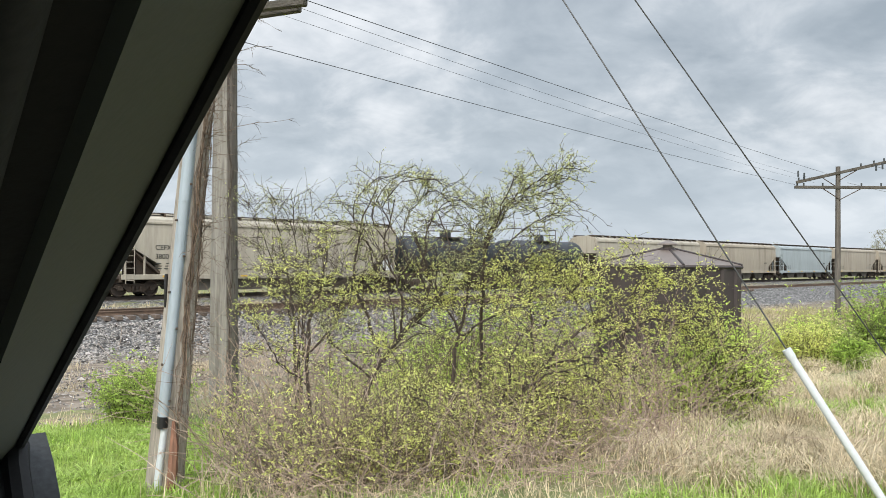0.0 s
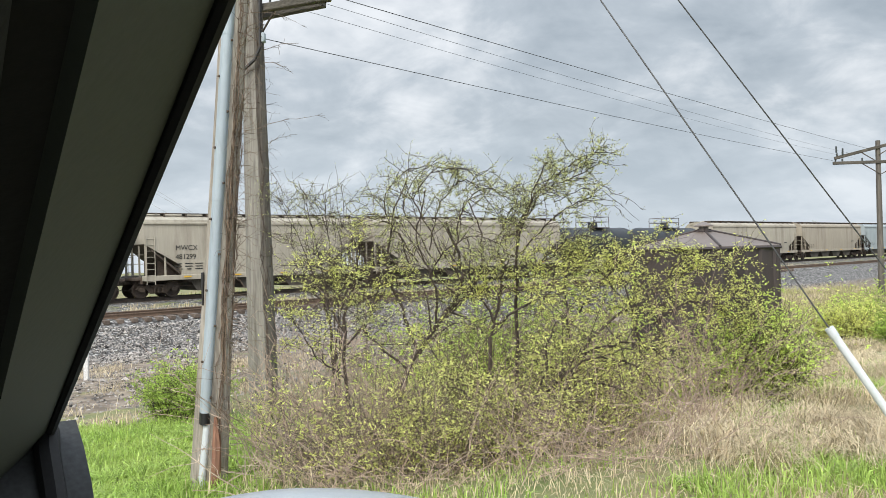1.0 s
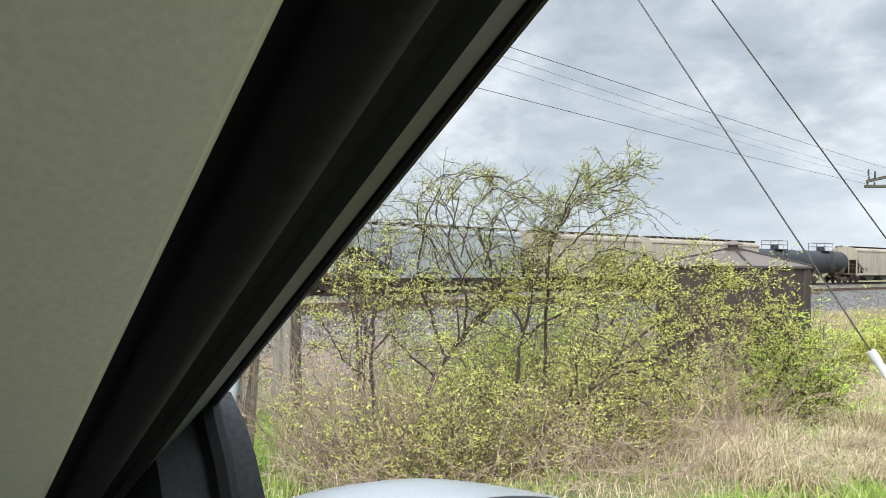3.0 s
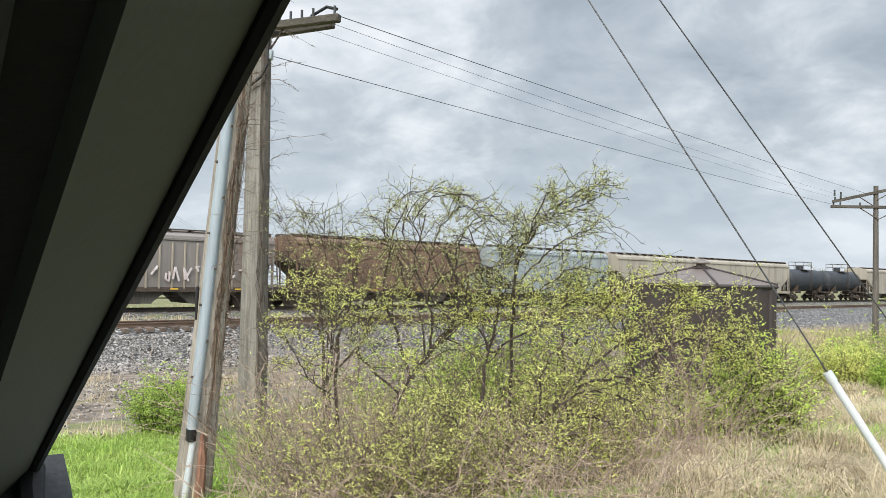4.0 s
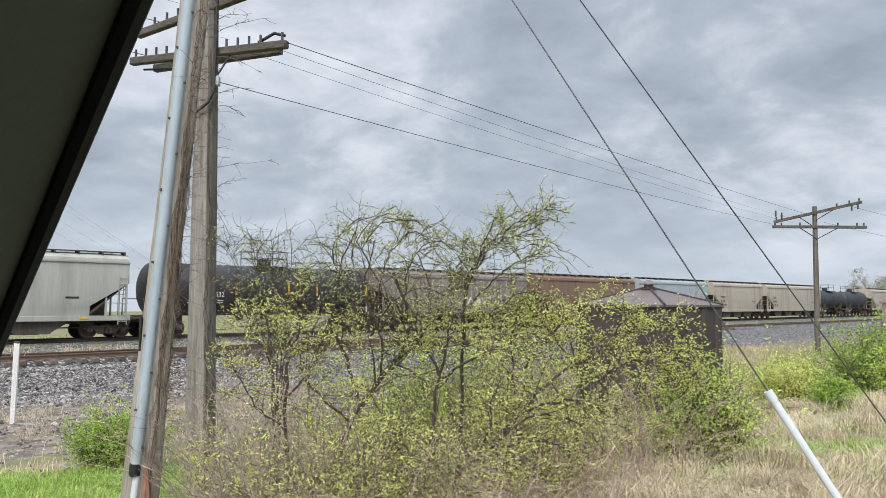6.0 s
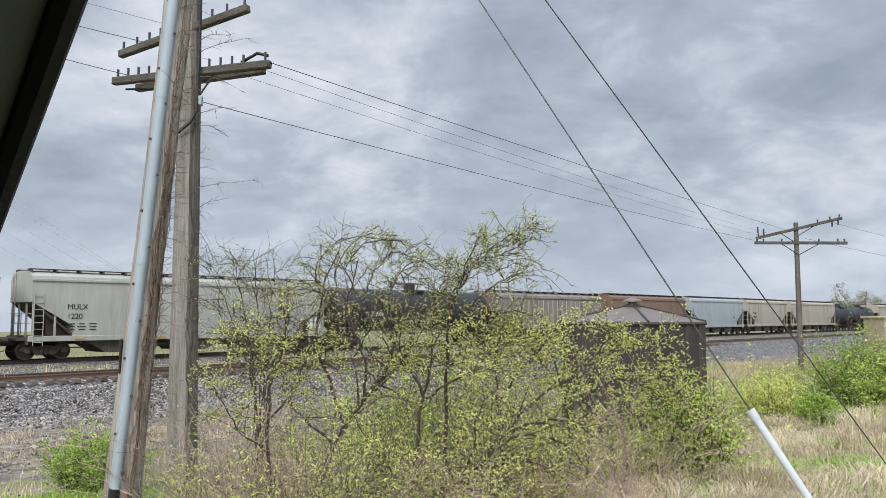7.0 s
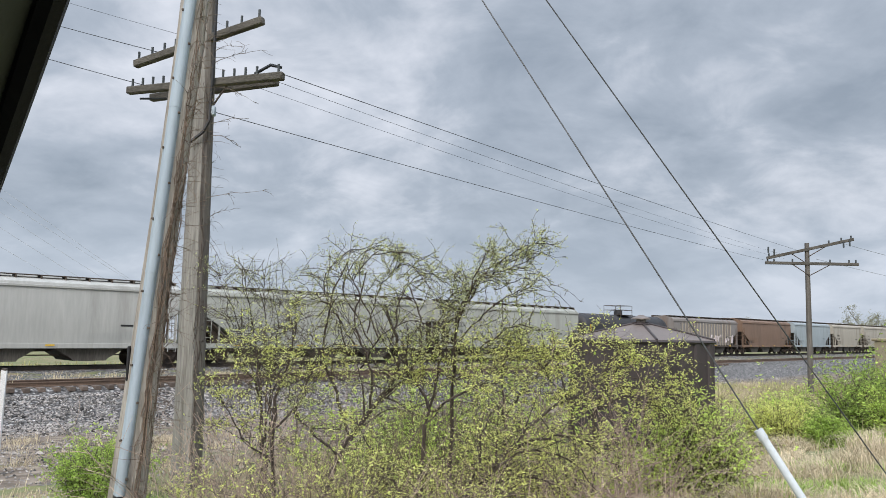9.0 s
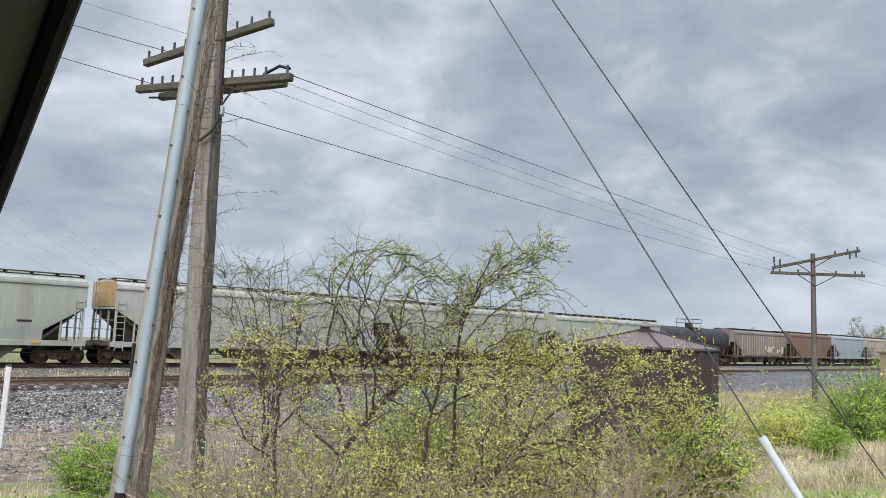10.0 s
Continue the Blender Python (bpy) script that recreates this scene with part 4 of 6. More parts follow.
def build_guys():
    end1 = Vector((2.097, 4.76, 1.465))
    d = (end1 - GUY_TOP).normalized()
    foot = end1 + d * 1.55
    root = thing("guy_wire", Matrix.Identity(4), "taut steel guy wire with white plastic guard", "guy wire", "guy wires of the leaning pole")
    part("strand", Geo().tube([GUY_TOP, foot], 0.0048, 6), M_GUY, root)
    g = Geo().tube([end1 - d * 0.012, end1, end1 + d * 0.7, foot], [0.021, 0.0235, 0.024, 0.025], 14)
    gd = part("guard", g, M_GUARD, root, "white plastic guy guard")
    part("guard_cap", Geo().tube([end1 - d * 0.015, end1 + d * 0.05], 0.0275, 12), M_GUARD, gd)
    top2, low2 = Vector((-1.602, 6.15, 8.40)), Vector((3.836, 6.4, 0.958))
    d2 = (low2 - top2).normalized()
    k = (low2.z + 0.2) / -d2.z
    root = thing("guy_wire", Matrix.Identity(4), "taut bare steel guy wire to the ground", "guy wire", "guy wires of the leaning pole")
    part("strand", Geo().tube([top2, low2 + d2 * k], 0.0054, 6), M_GUY, root)
    part("anchor_rod", Geo().tube([low2 + d2 * (k - 0.5), low2 + d2 * (k + 0.2)], 0.016, 6), M_RAIL, root)


build_guys()


# ---- shed, cabinet, post ----
def build_shed():
    root = thing("signal_shed", Matrix.Identity(4), "dark brown ribbed metal shed with hipped roof", "shed")
    A, B_, C = Vector((2.75, 14.05, 0)), Vector((4.0, 13.05, 0)), Vector((5.30, 14.0, 0))
    Dn = A + C - B_
    base, top = -0.75, 1.93
    corners = [A, B_, C, Dn]
    for i in range(4):
        p, q = corners[i], corners[(i + 1) % 4]
        d = (q - p); L = d.length; d.normalize()
        out = Vector((d.y, -d.x, 0))
        g = Geo()
        k = max(4, int(L / 0.33))
        prof = []
        for j in range(k):
            a = L * j / k
            w = L / k
            prof += [(a, 0), (a + w * 0.62, 0), (a + w * 0.70, 0.035), (a + w * 0.92, 0.035)]
        prof.append((L, 0))
        n = len(prof)
        for z in (base, top):
            for a, o in prof:
                v = p + d * a + out * o
                g.v.append((v.x, v.y, z))
        g.f = [(j, j + 1, n + j + 1, n + j) for j in range(n - 1)]
        for z in (base, top):
            for a in (0, L):
                v = p + d * a - out * 0.05
                g.v.append((v.x, v.y, z))
        g.f += [(2 * n, 2 * n + 1, 2 * n + 3, 2 * n + 2), (0, 2 * n, 2 * n + 2, n), (n - 1, 2 * n + 1, 2 * n + 3, 2 * n - 1)]
        part("wall_panel", g, M_SHED, root, smooth=False)
        part("corner_trim", Geo().box((p.x, p.y, (base + top) / 2), (0.06, 0.06, top - base), 0.01), M_SHED, root)
    mid = (A + C) / 2
    apex = mid + Vector((0, 0, 2.22))
    ev = [mid + (c - mid) * 1.04 for c in corners]
    for i in range(4):
        p, q = ev[i], ev[(i + 1) % 4]
        g = Geo()
        u = Vector((0, 0, top - 0.01))
        g.add([p + u, q + u, apex, p + u + Vector((0, 0, 0.035)), q + u + Vector((0, 0, 0.035)), apex + Vector((0, 0, 0.04))], [(0, 1, 2), (3, 4, 5), (0, 1, 4, 3), (1, 2, 5, 4), (2, 0, 3, 5)])
        part("roof_panel", g, M_SHEDROOF, root, smooth=False)
        part("roof_hip", Geo().tube([p + u + Vector((0, 0, 0.04)), apex + Vector((0, 0, 0.045))], 0.022, 6), M_SHED, root)
        part("fascia", Geo().tube([p + u, q + u], 0.028, 5), M_SHED, root)
    v = part("roof_vent", Geo().tube([apex, apex + Vector((0, 0, 0.10))], 0.085, 12), M_SHEDROOF, root)
    part("vent_cap", Geo().tube([apex + Vector((0, 0, 0.09)), apex + Vector((0, 0, 0.11)), apex + Vector((0, 0, 0.17))], [0.17, 0.165, 0.03], 12), M_SHEDROOF, v)
    part("vent_cap", Geo().tube([apex + Vector((0, 0, 0.0)), apex + Vector((0, 0, 0.03))], [0.15, 0.12], 12), M_SHED, v)
    g = Geo().tube([(4.25, 13.22, 1.75), (4.25, 13.20, 1.68)], 0.03, 8)
    part("wall_ring", g, M_UNDER, root)


build_shed()


def build_cabinet():
    root = thing("equipment_cabinet", pose(14.12, 22.3, -0.1, 0, 0, 8), "faded tan metal equipment cabinet among weeds", "cabinet")
    part("body", Geo().box((0, 0, 0.95), (1.5, 0.9, 2.3), 0.03), M_CAB, root)
    dm = mat("pale_yellow_door_paint", (0.58, 0.52, 0.36), (0.5, 0.44, 0.3), rough=0.6, stretch=STREAK, dirt=(0.3, 0.22, 0.13), bump=0.03, grain=0.05)
    d = part("door", Geo().box((0.12, -0.465, 0.95), (1.1, 0.03, 1.9), 0.01), dm, root, "pale yellow panel door")
    part("handle", Geo().box((-0.3, -0.49, 1.0), (0.04, 0.03, 0.2), 0.005), M_UNDER, d)
    part("lid", Geo().box((0, 0, 2.13), (1.6, 1.0, 0.08), 0.02), M_CAB, root)


build_cabinet()


def build_post():
    p = Vector((-8.28, 16.22, -0.56))
    root = thing("marker_post", Matrix.Translation((p.x, p.y, ground_z(p.x, p.y) - 0.05)), "white painted marker post in dry soil", "post")
    part("stake", Geo().box((0, 0, 0.84), (0.10, 0.07, 1.68), 0.01, pose(0, 0, 0, 0, 0.8, 10)), M_POST, root)
    part("cap", Geo().box((0.012, 0, 1.685), (0.105, 0.075, 0.05), 0.012), M_UNDER, root, "dark weathered tip")


build_post()
q = at(29.5, 38)
stk = thing("track_stake", Matrix.Translation((q.x, q.y, ground_z(q.x, q.y) - 0.05)), "short rusty steel stake in ballast", "stake")
part("rod", Geo().box((0, 0, 0.5), (0.07, 0.07, 1.0), 0.01), M_UNDER, stk)


# ---- the car round the camera: local x ahead, y left, z up from seat-eye height ----
def build_car():
    root = thing("car", pose(0, 0, 2.0, 0, 0, 127.67), "parked silver car with grey-green pillar trim", "car")

    def strip(name, a, b, c, d, mat_, label="", thick=0.012):
        """A slab along the pillar between the lines a-b and c-d."""
        a, b, c, d = map(Vector, (a, b, c, d))
        n = (b - a).cross(c - a).normalized() * thick
        if n.x < 0:
            n = -n
        g = Geo().add([a, b, d, c, a + n, b + n, d + n, c + n], [(0, 1, 2, 3), (4, 5, 6, 7), (0, 1, 5, 4), (1, 2, 6, 5), (2, 3, 7, 6), (3, 0, 4, 7)])
        return part(name, g, mat_, root, label, smooth=False)

    # lines along the pillar: lateral place y and height line c, where z = c - 0.5556 x
    def on(x, y, c):
        return Vector((x, y, c - 0.5556 * x))

    lo, hi = 0.86, -0.16
    strip("window_frame", on(0.56, -0.085, 0.174), on(hi, -0.085, 0.174), on(0.56, -0.044, 0.132), on(hi, -0.044, 0.132), M_FRAME, "grey-green window frame lip")
    part("window_seal", Geo().tube([on(0.52, -0.0825, 0.1695), on(0.4, -0.0825, 0.1695), on(hi, -0.0825, 0.1695)], 0.0030, 8), M_SEAL, root)
    strip("pillar_seal", on(lo, -0.046, 0.136), on(hi, -0.046, 0.136), on(lo, 0.002, 0.136), on(hi, 0.002, 0.136), M_SEAL, "black rubber door seal")
    part("seal_bead", Geo().tube([on(lo, -0.020, 0.133), on(hi, -0.020, 0.133)], 0.0095, 10), M_BEAD, root)
    g = Geo()
    prof = [(-0.002, 0.130), (0.003, 0.122), (0.022, 0.120), (0.075, 0.128), (0.11, 0.150), (0.125, 0.185)]
    for x in (lo, 0.5, 0.3, 0.1, hi):
        g.v += [tuple(on(x, y, c)) for y, c in prof] + [tuple(on(x, y, c + 0.03)) for y, c in prof]
    k = len(prof)
    for r in range(4):
        for q in range(k - 1):
            o, o2 = r * 2 * k + q, (r + 1) * 2 * k + q
            g.f += [(o, o + 1, o2 + 1, o2), (o + k, o + k + 1, o2 + k + 1, o2 + k)]
        g.f.append((r * 2 * k + k - 1, r * 2 * k + 2 * k - 1, (r + 1) * 2 * k + 2 * k - 1, (r + 1) * 2 * k + k - 1))
    part("pillar_trim", g, M_TRIM, root, "pale grey-green fabric pillar trim")
    # mirror sail and door top below the pillar
    g = Geo().prism([(0.520, -0.106), (0.497, -0.118), (0.478, -0.134), (0.455, -0.164), (0.44, -0.30), (0.95, -0.34), (0.86, -0.29)], -0.10, -0.05)
    part("mirror_sail", g, M_SEAL2, root, "black plastic mirror sail")
    part("sail_seal", Geo().tube([(0.505, -0.082, -0.108), (0.492, -0.080, -0.118), (0.474, -0.080, -0.136), (0.452, -0.080, -0.166), (0.438, -0.080, -0.30)], 0.007, 8), M_SEAL, root)
    part("door_panel", Geo().box((-0.1, -0.11, -0.62), (1.3, 0.10, 0.62), 0.03), M_SEAL2, root)
    # the shell closing the cabin
    part("roof_lining", Geo().box((-0.46, 0.52, 0.33), (0.92, 1.3, 0.05), 0.02), M_HEADLINER, root)
    part("roof", Geo().box((-0.46, 0.52, 0.385), (0.96, 1.36, 0.04), 0.02), M_CARPAINT, root)
    part("far_side", Geo().box((-0.4, 1.18, -0.62), (2.4, 0.06, 0.62), 0.02), M_SEAL2, root)
    part("rear_bulkhead", Geo().box((-1.28, 0.52, -0.62), (0.06, 1.3, 0.62), 0.02), M_SEAL2, root)
    part("rear_pillar", Geo().box((-0.62, -0.10, 0.02), (0.14, 0.06, 0.66), 0.02), M_SEAL2, root)
    part("dashboard", Geo().box((0.85, 0.55, -0.42), (0.5, 1.2, 0.32), 0.05), M_SEAL2, root)
    part("cabin_floor", Geo().box((-0.2, 0.52, -0.96), (2.4, 1.4, 0.06), 0.02), M_SEAL2, root)
    part("bonnet", Geo().prism([(1.05, -0.42), (1.5, -0.40), (2.2, -0.48), (2.35, -0.62), (2.35, -0.95), (1.05, -0.95)], -0.12, 1.16), M_CARPAINT, root)
    part("boot", Geo().prism([(-1.32, -0.30), (-1.9, -0.36), (-2.1, -0.42), (-2.15, -0.95), (-1.32, -0.95)], -0.12, 1.16), M_CARPAINT, root)
    part("sill", Geo().box((0.0, -0.10, -0.99), (2.2, 0.10, 0.14), 0.03), M_CARPAINT, root)
    for x in (1.7, -1.45):
        for y in (-0.06, 1.10):
            w = part("wheel", Geo().tube([(x, y - 0.1, -1.08), (x, y + 0.1, -1.08)], 0.3, 24), M_TYRE, root)
            part("rim", Geo().tube([(x, y - 0.106, -1.08), (x, y + 0.106, -1.08)], 0.19, 16), M_CARPAINT, w)
    # door mirror
    mr = part("door_mirror", mirror_shell(), M_CARPAINT, root, "silver door mirror housing")
    part("mirror_rim", mirror_rim(), M_CARBLACK, mr, "black rim round the glass")
    g = Geo().prism([(-0.27 + (y + 0.27) * 0.9, -0.25 + (z + 0.25) * 0.90) for y, z in MIRROR_OUTLINE], 0.482, 0.487, "x")
    part("glass", g, M_MIRROR, mr, "mirror glass reflecting the sky")
    part("mirror_arm", Geo().box((0.52, -0.13, -0.27), (0.07, 0.12, 0.05), 0.015), M_CARBLACK, mr)
    return root


MIRROR_OUTLINE = [(-0.108, -0.311), (-0.106, -0.221), (-0.118, -0.189), (-0.145, -0.179), (-0.20, -0.177), (-0.26, -0.182), (-0.33, -0.198), (-0.38, -0.216), (-0.425, -0.246), (-0.44, -0.301), (-0.42, -0.341), (-0.13, -0.341)]


def smooth_ring(pts, k=5):
    """Catmull-Rom through a closed outline."""
    n, out = len(pts), []
    for i in range(n):
        p0, p1, p2, p3 = (Vector(pts[(i + d) % n]) for d in (-1, 0, 1, 2))
        for j in range(k):
            t = j / k
            out.append(tuple(0.5 * (2 * p1 + (p2 - p0) * t + (2 * p0 - 5 * p1 + 4 * p2 - p3) * t * t + (3 * p1 - p0 - 3 * p2 + p3) * t ** 3)))
    return out


MIRROR_OUTLINE = smooth_ring(MIRROR_OUTLINE)


def mirror_shell():
    # a bulging cup, open to the rear
    g = Geo()
    cy, cz = -0.27, -0.25
    layers = [(0.47, 1.0), (0.485, 1.0), (0.50, 0.995), (0.52, 0.985), (0.54, 0.955), (0.56, 0.91), (0.575, 0.82), (0.59, 0.66), (0.598, 0.45), (0.60, 0.1)]
    n = len(MIRROR_OUTLINE)
    for x, k in layers:
        for y, z in MIRROR_OUTLINE:
            g.v.append((x, cy + (y - cy) * k, cz + (z - cz) * k))
    for i in range(len(layers) - 1):
        for j in range(n):
            g.f.append((i * n + j, i * n + (j + 1) % n, (i + 1) * n + (j + 1) % n, (i + 1) * n + j))
    g.f.append(tuple(range((len(layers) - 1) * n, len(layers) * n)))
    return g


def mirror_rim():
    cy, cz = -0.27, -0.25
    pts = [(0.462, -0.40 + (y + 0.40) * 0.90, cz - 0.006 + (z - cz) * 0.99) for y, z in MIRROR_OUTLINE]
    return Geo().tube(pts + [pts[0]], 0.0105, 10, cap=False)


build_car()


# ---- shrubs, brambles, vines ----
def polyline_tube(V, F, pts, r0, r1, n=4):
    """Thin tapered twig, written straight into plain lists."""
    o = len(V)
    k = len(pts)
    for i, p in enumerate(pts):
        q = pts[min(i + 1, k - 1)] - pts[max(i - 1, 0)]
        a = q.orthogonal()
        a.normalize()
        b = q.cross(a)
        b.normalize()
        r = r0 + (r1 - r0) * i / (k - 1)
        for j in range(n):
            t = 2 * math.pi * j / n
            v = p + a * (math.cos(t) * r) + b * (math.sin(t) * r)
            V.append((v.x, v.y, v.z))
    for i in range(k - 1):
        for j in range(n):
            F.append((o + i * n + j, o + i * n + (j + 1) % n, o + (i + 1) * n + (j + 1) % n, o + (i + 1) * n + j))


def leaf(V, F, rng, p, d, size):
    """One folded leaf: four corners round a midrib."""
    side = Vector((rng.gauss(0, 0.7), rng.gauss(0, 0.7) - 0.5, 1))
    side = d.cross(side)
    if side.length < 1e-4:
        return
    side.normalize()
    w = size * 0.21
    up = side.cross(d) * (size * 0.08)
    o = len(V)
    for v in (p, p + d * (size * 0.45) + side * w + up, p + d * size, p + d * (size * 0.45) - side * w + up):
        V.append((v.x, v.y, v.z))
    F.append((o, o + 1, o + 2))
    F.append((o, o + 2, o + 3))


def bent(rng, p, d, L, seg, wander, droop):
    pts = [p.copy()]
    d = d.normalized()
    for i in range(seg):
        d = (d + Vector((rng.gauss(0, wander), rng.gauss(0, wander), rng.gauss(0, wander) - droop))).normalized()
        p = p + d * (L / seg)
        pts.append(p)
    return pts, d


def through_points(rng, ctrl, n, wob):
    """A crooked line through a few points: (x, y, z), z from the world's zero."""
    P = [Vector(p) for p in ctrl]
    P = [P[0] * 2 - P[1]] + P + [P[-1] * 2 - P[-2]]
    out = []
    for i in range(n + 1):
        u = i / n * (len(P) - 3)
        k = min(int(u), len(P) - 4)
        t = u - k
        p0, p1, p2, p3 = P[k:k + 4]
        q = 0.5 * (2 * p1 + (p2 - p0) * t + (2 * p0 - 5 * p1 + 4 * p2 - p3) * t * t + (3 * p1 - p0 - 3 * p2 + p3) * t ** 3)
        if 0 < i:
            q = q + Vector((rng.gauss(0, wob), rng.gauss(0, wob), rng.gauss(0, wob)))
        out.append(q)
    return out


class Growth:
    """Wood, shoots and leaves of one shrub, gathered while it grows."""

    def __init__(self, seed):
        self.rng = random.Random(seed)
        self.V, self.F, self.SV, self.SF, self.LV, self.LF = [], [], [], [], [], []

    def bunch(self, p, n, size):
        r = self.rng
        for _ in range(n):
            d = Vector((r.gauss(0, 1), r.gauss(-0.2, 0.8), r.gauss(0.2, 0.6))).normalized()
            leaf(self.LV, self.LF, r, p + Vector((r.gauss(0, 0.008), r.gauss(0, 0.008), r.gauss(0, 0.008))), d, size * r.uniform(0.55, 1.3))

    def twig(self, p, d, L, leaves, size, droop):
        r = self.rng
        pts, _ = bent(r, p, d, L, 5, 0.14, droop)
        polyline_tube(self.SV, self.SF, pts, 0.0019, 0.0010, 3)
        for k in range(1, 6):
            if leaves and r.random() < 0.7:
                self.bunch(pts[k].lerp(pts[k - 1], r.random()), r.randrange(1, leaves + 2), size)
        return pts

    def branch(self, p, d, L, rad, twigs, leaves, size, droop):
        r = self.rng
        pts, _ = bent(r, p, d, L, 8, 0.13, droop)
        polyline_tube(self.V, self.F, pts, rad, 0.002, 5)
        for j in range(twigs):
            k = r.randrange(1, 8)
            along = (pts[k + 1] - pts[k]).normalized()
            e = along * 0.6 + Vector((r.gauss(0, 0.8), r.gauss(0, 0.7), r.gauss(0.15, 0.7)))
            self.twig(pts[k].lerp(pts[k + 1], r.random()), e, max(L * r.uniform(0.2, 0.75), 0.05), leaves, size, droop)
        return pts

    def limb(self, ctrl, r0, r1, sides=8, reach=0.45, twigs=6, leaves=4, size=0.034, bare=0.3, droop=0.02, wob=0.009):
        """One main limb through ctrl; side branches from the share bare of its length on."""
        r = self.rng
        n = 4 * len(ctrl)
        pts = through_points(r, ctrl, n, wob)
        polyline_tube(self.V, self.F, pts, r0 * 0.85, r1 * 0.85, 7)
        for j in range(sides):
            u = bare + (1 - bare) * (j + r.random()) / sides
            k = min(int(u * n), n - 1)
            along = (pts[k + 1] - pts[k]).normalized()
            e = along * 0.55 + Vector((r.gauss(0, 0.9), r.gauss(0, 0.6), r.gauss(0.1, 0.55)))
            local = r0 + (r1 - r0) * u
            self.branch(pts[k], e, reach * r.uniform(0.5, 1.2) * (1.15 - 0.4 * u), max(local * r.uniform(0.25, 0.5), 0.0028), twigs, leaves, size, droop)
        return pts

    def finish(self, name, label, category, group, leaf_mat, bark):
        root = thing(name, Matrix.Identity(4), label, category, group)
        g = Geo(); g.v, g.f = self.V, self.F
        tagged(part("woody_growth", g, bark, root, fix=False), kind="stuff")
        g = Geo(); g.v, g.f = self.SV, self.SF
        tagged(part("shoot_growth", g, M_SHOOT, root, "thin brown new shoots", fix=False), kind="stuff")
        g = Geo(); g.v, g.f = self.LV, self.LF
        tagged(part("foliage", g, leaf_mat, root, smooth=False, fix=False), kind="stuff")
        return root


SHRUBS = "shrubs on the verge"
VERGE = "bright green bushes"


def build_shrubs():
    def foot(x, y):
        return (x, y, ground_z(x, y) - 0.05)

    # the tall shrub whose crown arches over in a dome
    G = Growth(21)
    k = dict(sides=15, reach=0.50, twigs=9, leaves=2, size=0.0224)
    G.limb([foot(-0.78, 6.7), (-0.62, 6.8, 0.94), (-0.26, 6.8, 1.46), (-0.12, 6.8, 1.8), (-0.25, 6.85, 2.25)], 0.034, 0.012, bare=0.35, **k)
    G.limb([(-0.5, 6.8, 1.1), (-0.66, 6.8, 1.5), (-0.76, 6.8, 1.85), (-0.72, 6.8, 2.3), (-0.58, 6.8, 2.62)], 0.018, 0.005, bare=0.3, **k)
    G.limb([(-0.25, 6.8, 1.46), (0.0, 6.75, 1.72), (0.06, 6.7, 2.1), (-0.05, 6.7, 2.42)], 0.017, 0.005, bare=0.25, **k)
    G.limb([(-0.36, 6.8, 1.3), (-0.36, 6.7, 1.7), (-0.5, 6.7, 2.1), (-0.42, 6.7, 2.5)], 0.015, 0.005, bare=0.25, **k)
    G.limb([(-0.6, 6.8, 0.95), (-0.86, 6.7, 1.2), (-0.98, 6.7, 1.35), (-1.05, 6.7, 1.6)], 0.014, 0.004, bare=0.3, sides=9, reach=0.48, twigs=8, leaves=4, size=0.0258)
    a = dict(sides=19, reach=0.26, twigs=6, leaves=2, size=0.0206, bare=0.2, droop=0.03)
    for ctrl in (((-0.5, 6.8, 1.9), (-0.78, 6.8, 2.35), (-0.62, 6.8, 2.68), (-0.25, 6.8, 2.73), (0.12, 6.8, 2.62)),
                 ((-0.3, 6.8, 1.95), (-0.5, 6.7, 2.48), (-0.15, 6.7, 2.70), (0.22, 6.7, 2.45)),
                 ((-0.35, 6.8, 1.9), (-0.62, 6.9, 2.4), (-0.35, 6.9, 2.76), (0.0, 6.9, 2.55)),
                 ((-0.2, 6.8, 1.9), (-0.1, 6.7, 2.35), (0.12, 6.7, 2.52), (0.40, 6.7, 2.28)),
                 ((-0.4, 6.8, 2.0), (-0.3, 6.9, 2.4), (-0.05, 6.9, 2.60), (0.28, 6.9, 2.2)),
                 ((-0.55, 6.8, 1.8), (-0.66, 6.7, 2.15), (-0.9, 6.7, 2.33), (-1.02, 6.7, 2.2)),
                 ((-0.45, 6.8, 1.7), (-0.2, 6.6, 2.05), (0.1, 6.6, 2.1), (0.33, 6.6, 1.9))):
        G.limb(ctrl, 0.008, 0.0022, **a)
    G.limb([(-0.5, 6.8, 2.3), (-0.75, 6.8, 2.52), (-1.02, 6.8, 2.54)], 0.004, 0.0015, sides=5, reach=0.06, twigs=1, leaves=1, size=0.0172, bare=0.1)
    G.limb([(-0.1, 6.8, 2.5), (0.12, 6.8, 2.68), (0.42, 6.8, 2.40)], 0.004, 0.0015, sides=5, reach=0.05, twigs=1, leaves=1, size=0.0172, bare=0.1)
    G.finish("shrub", "tall tangled shrub with a domed crown of dark twigs", "shrub", SHRUBS, M_BUD, M_LIMB)

    # the slanting plume behind it
    G = Growth(22)
    G.limb([foot(0.30, 7.0), (0.36, 6.95, 1.3), (0.36, 6.9, 2.1), (0.56, 6.9, 2.5), (0.86, 6.9, 2.72), (1.17, 6.9, 2.88)], 0.022, 0.003, sides=33, reach=0.31, twigs=9, leaves=2, size=0.0241, bare=0.45)
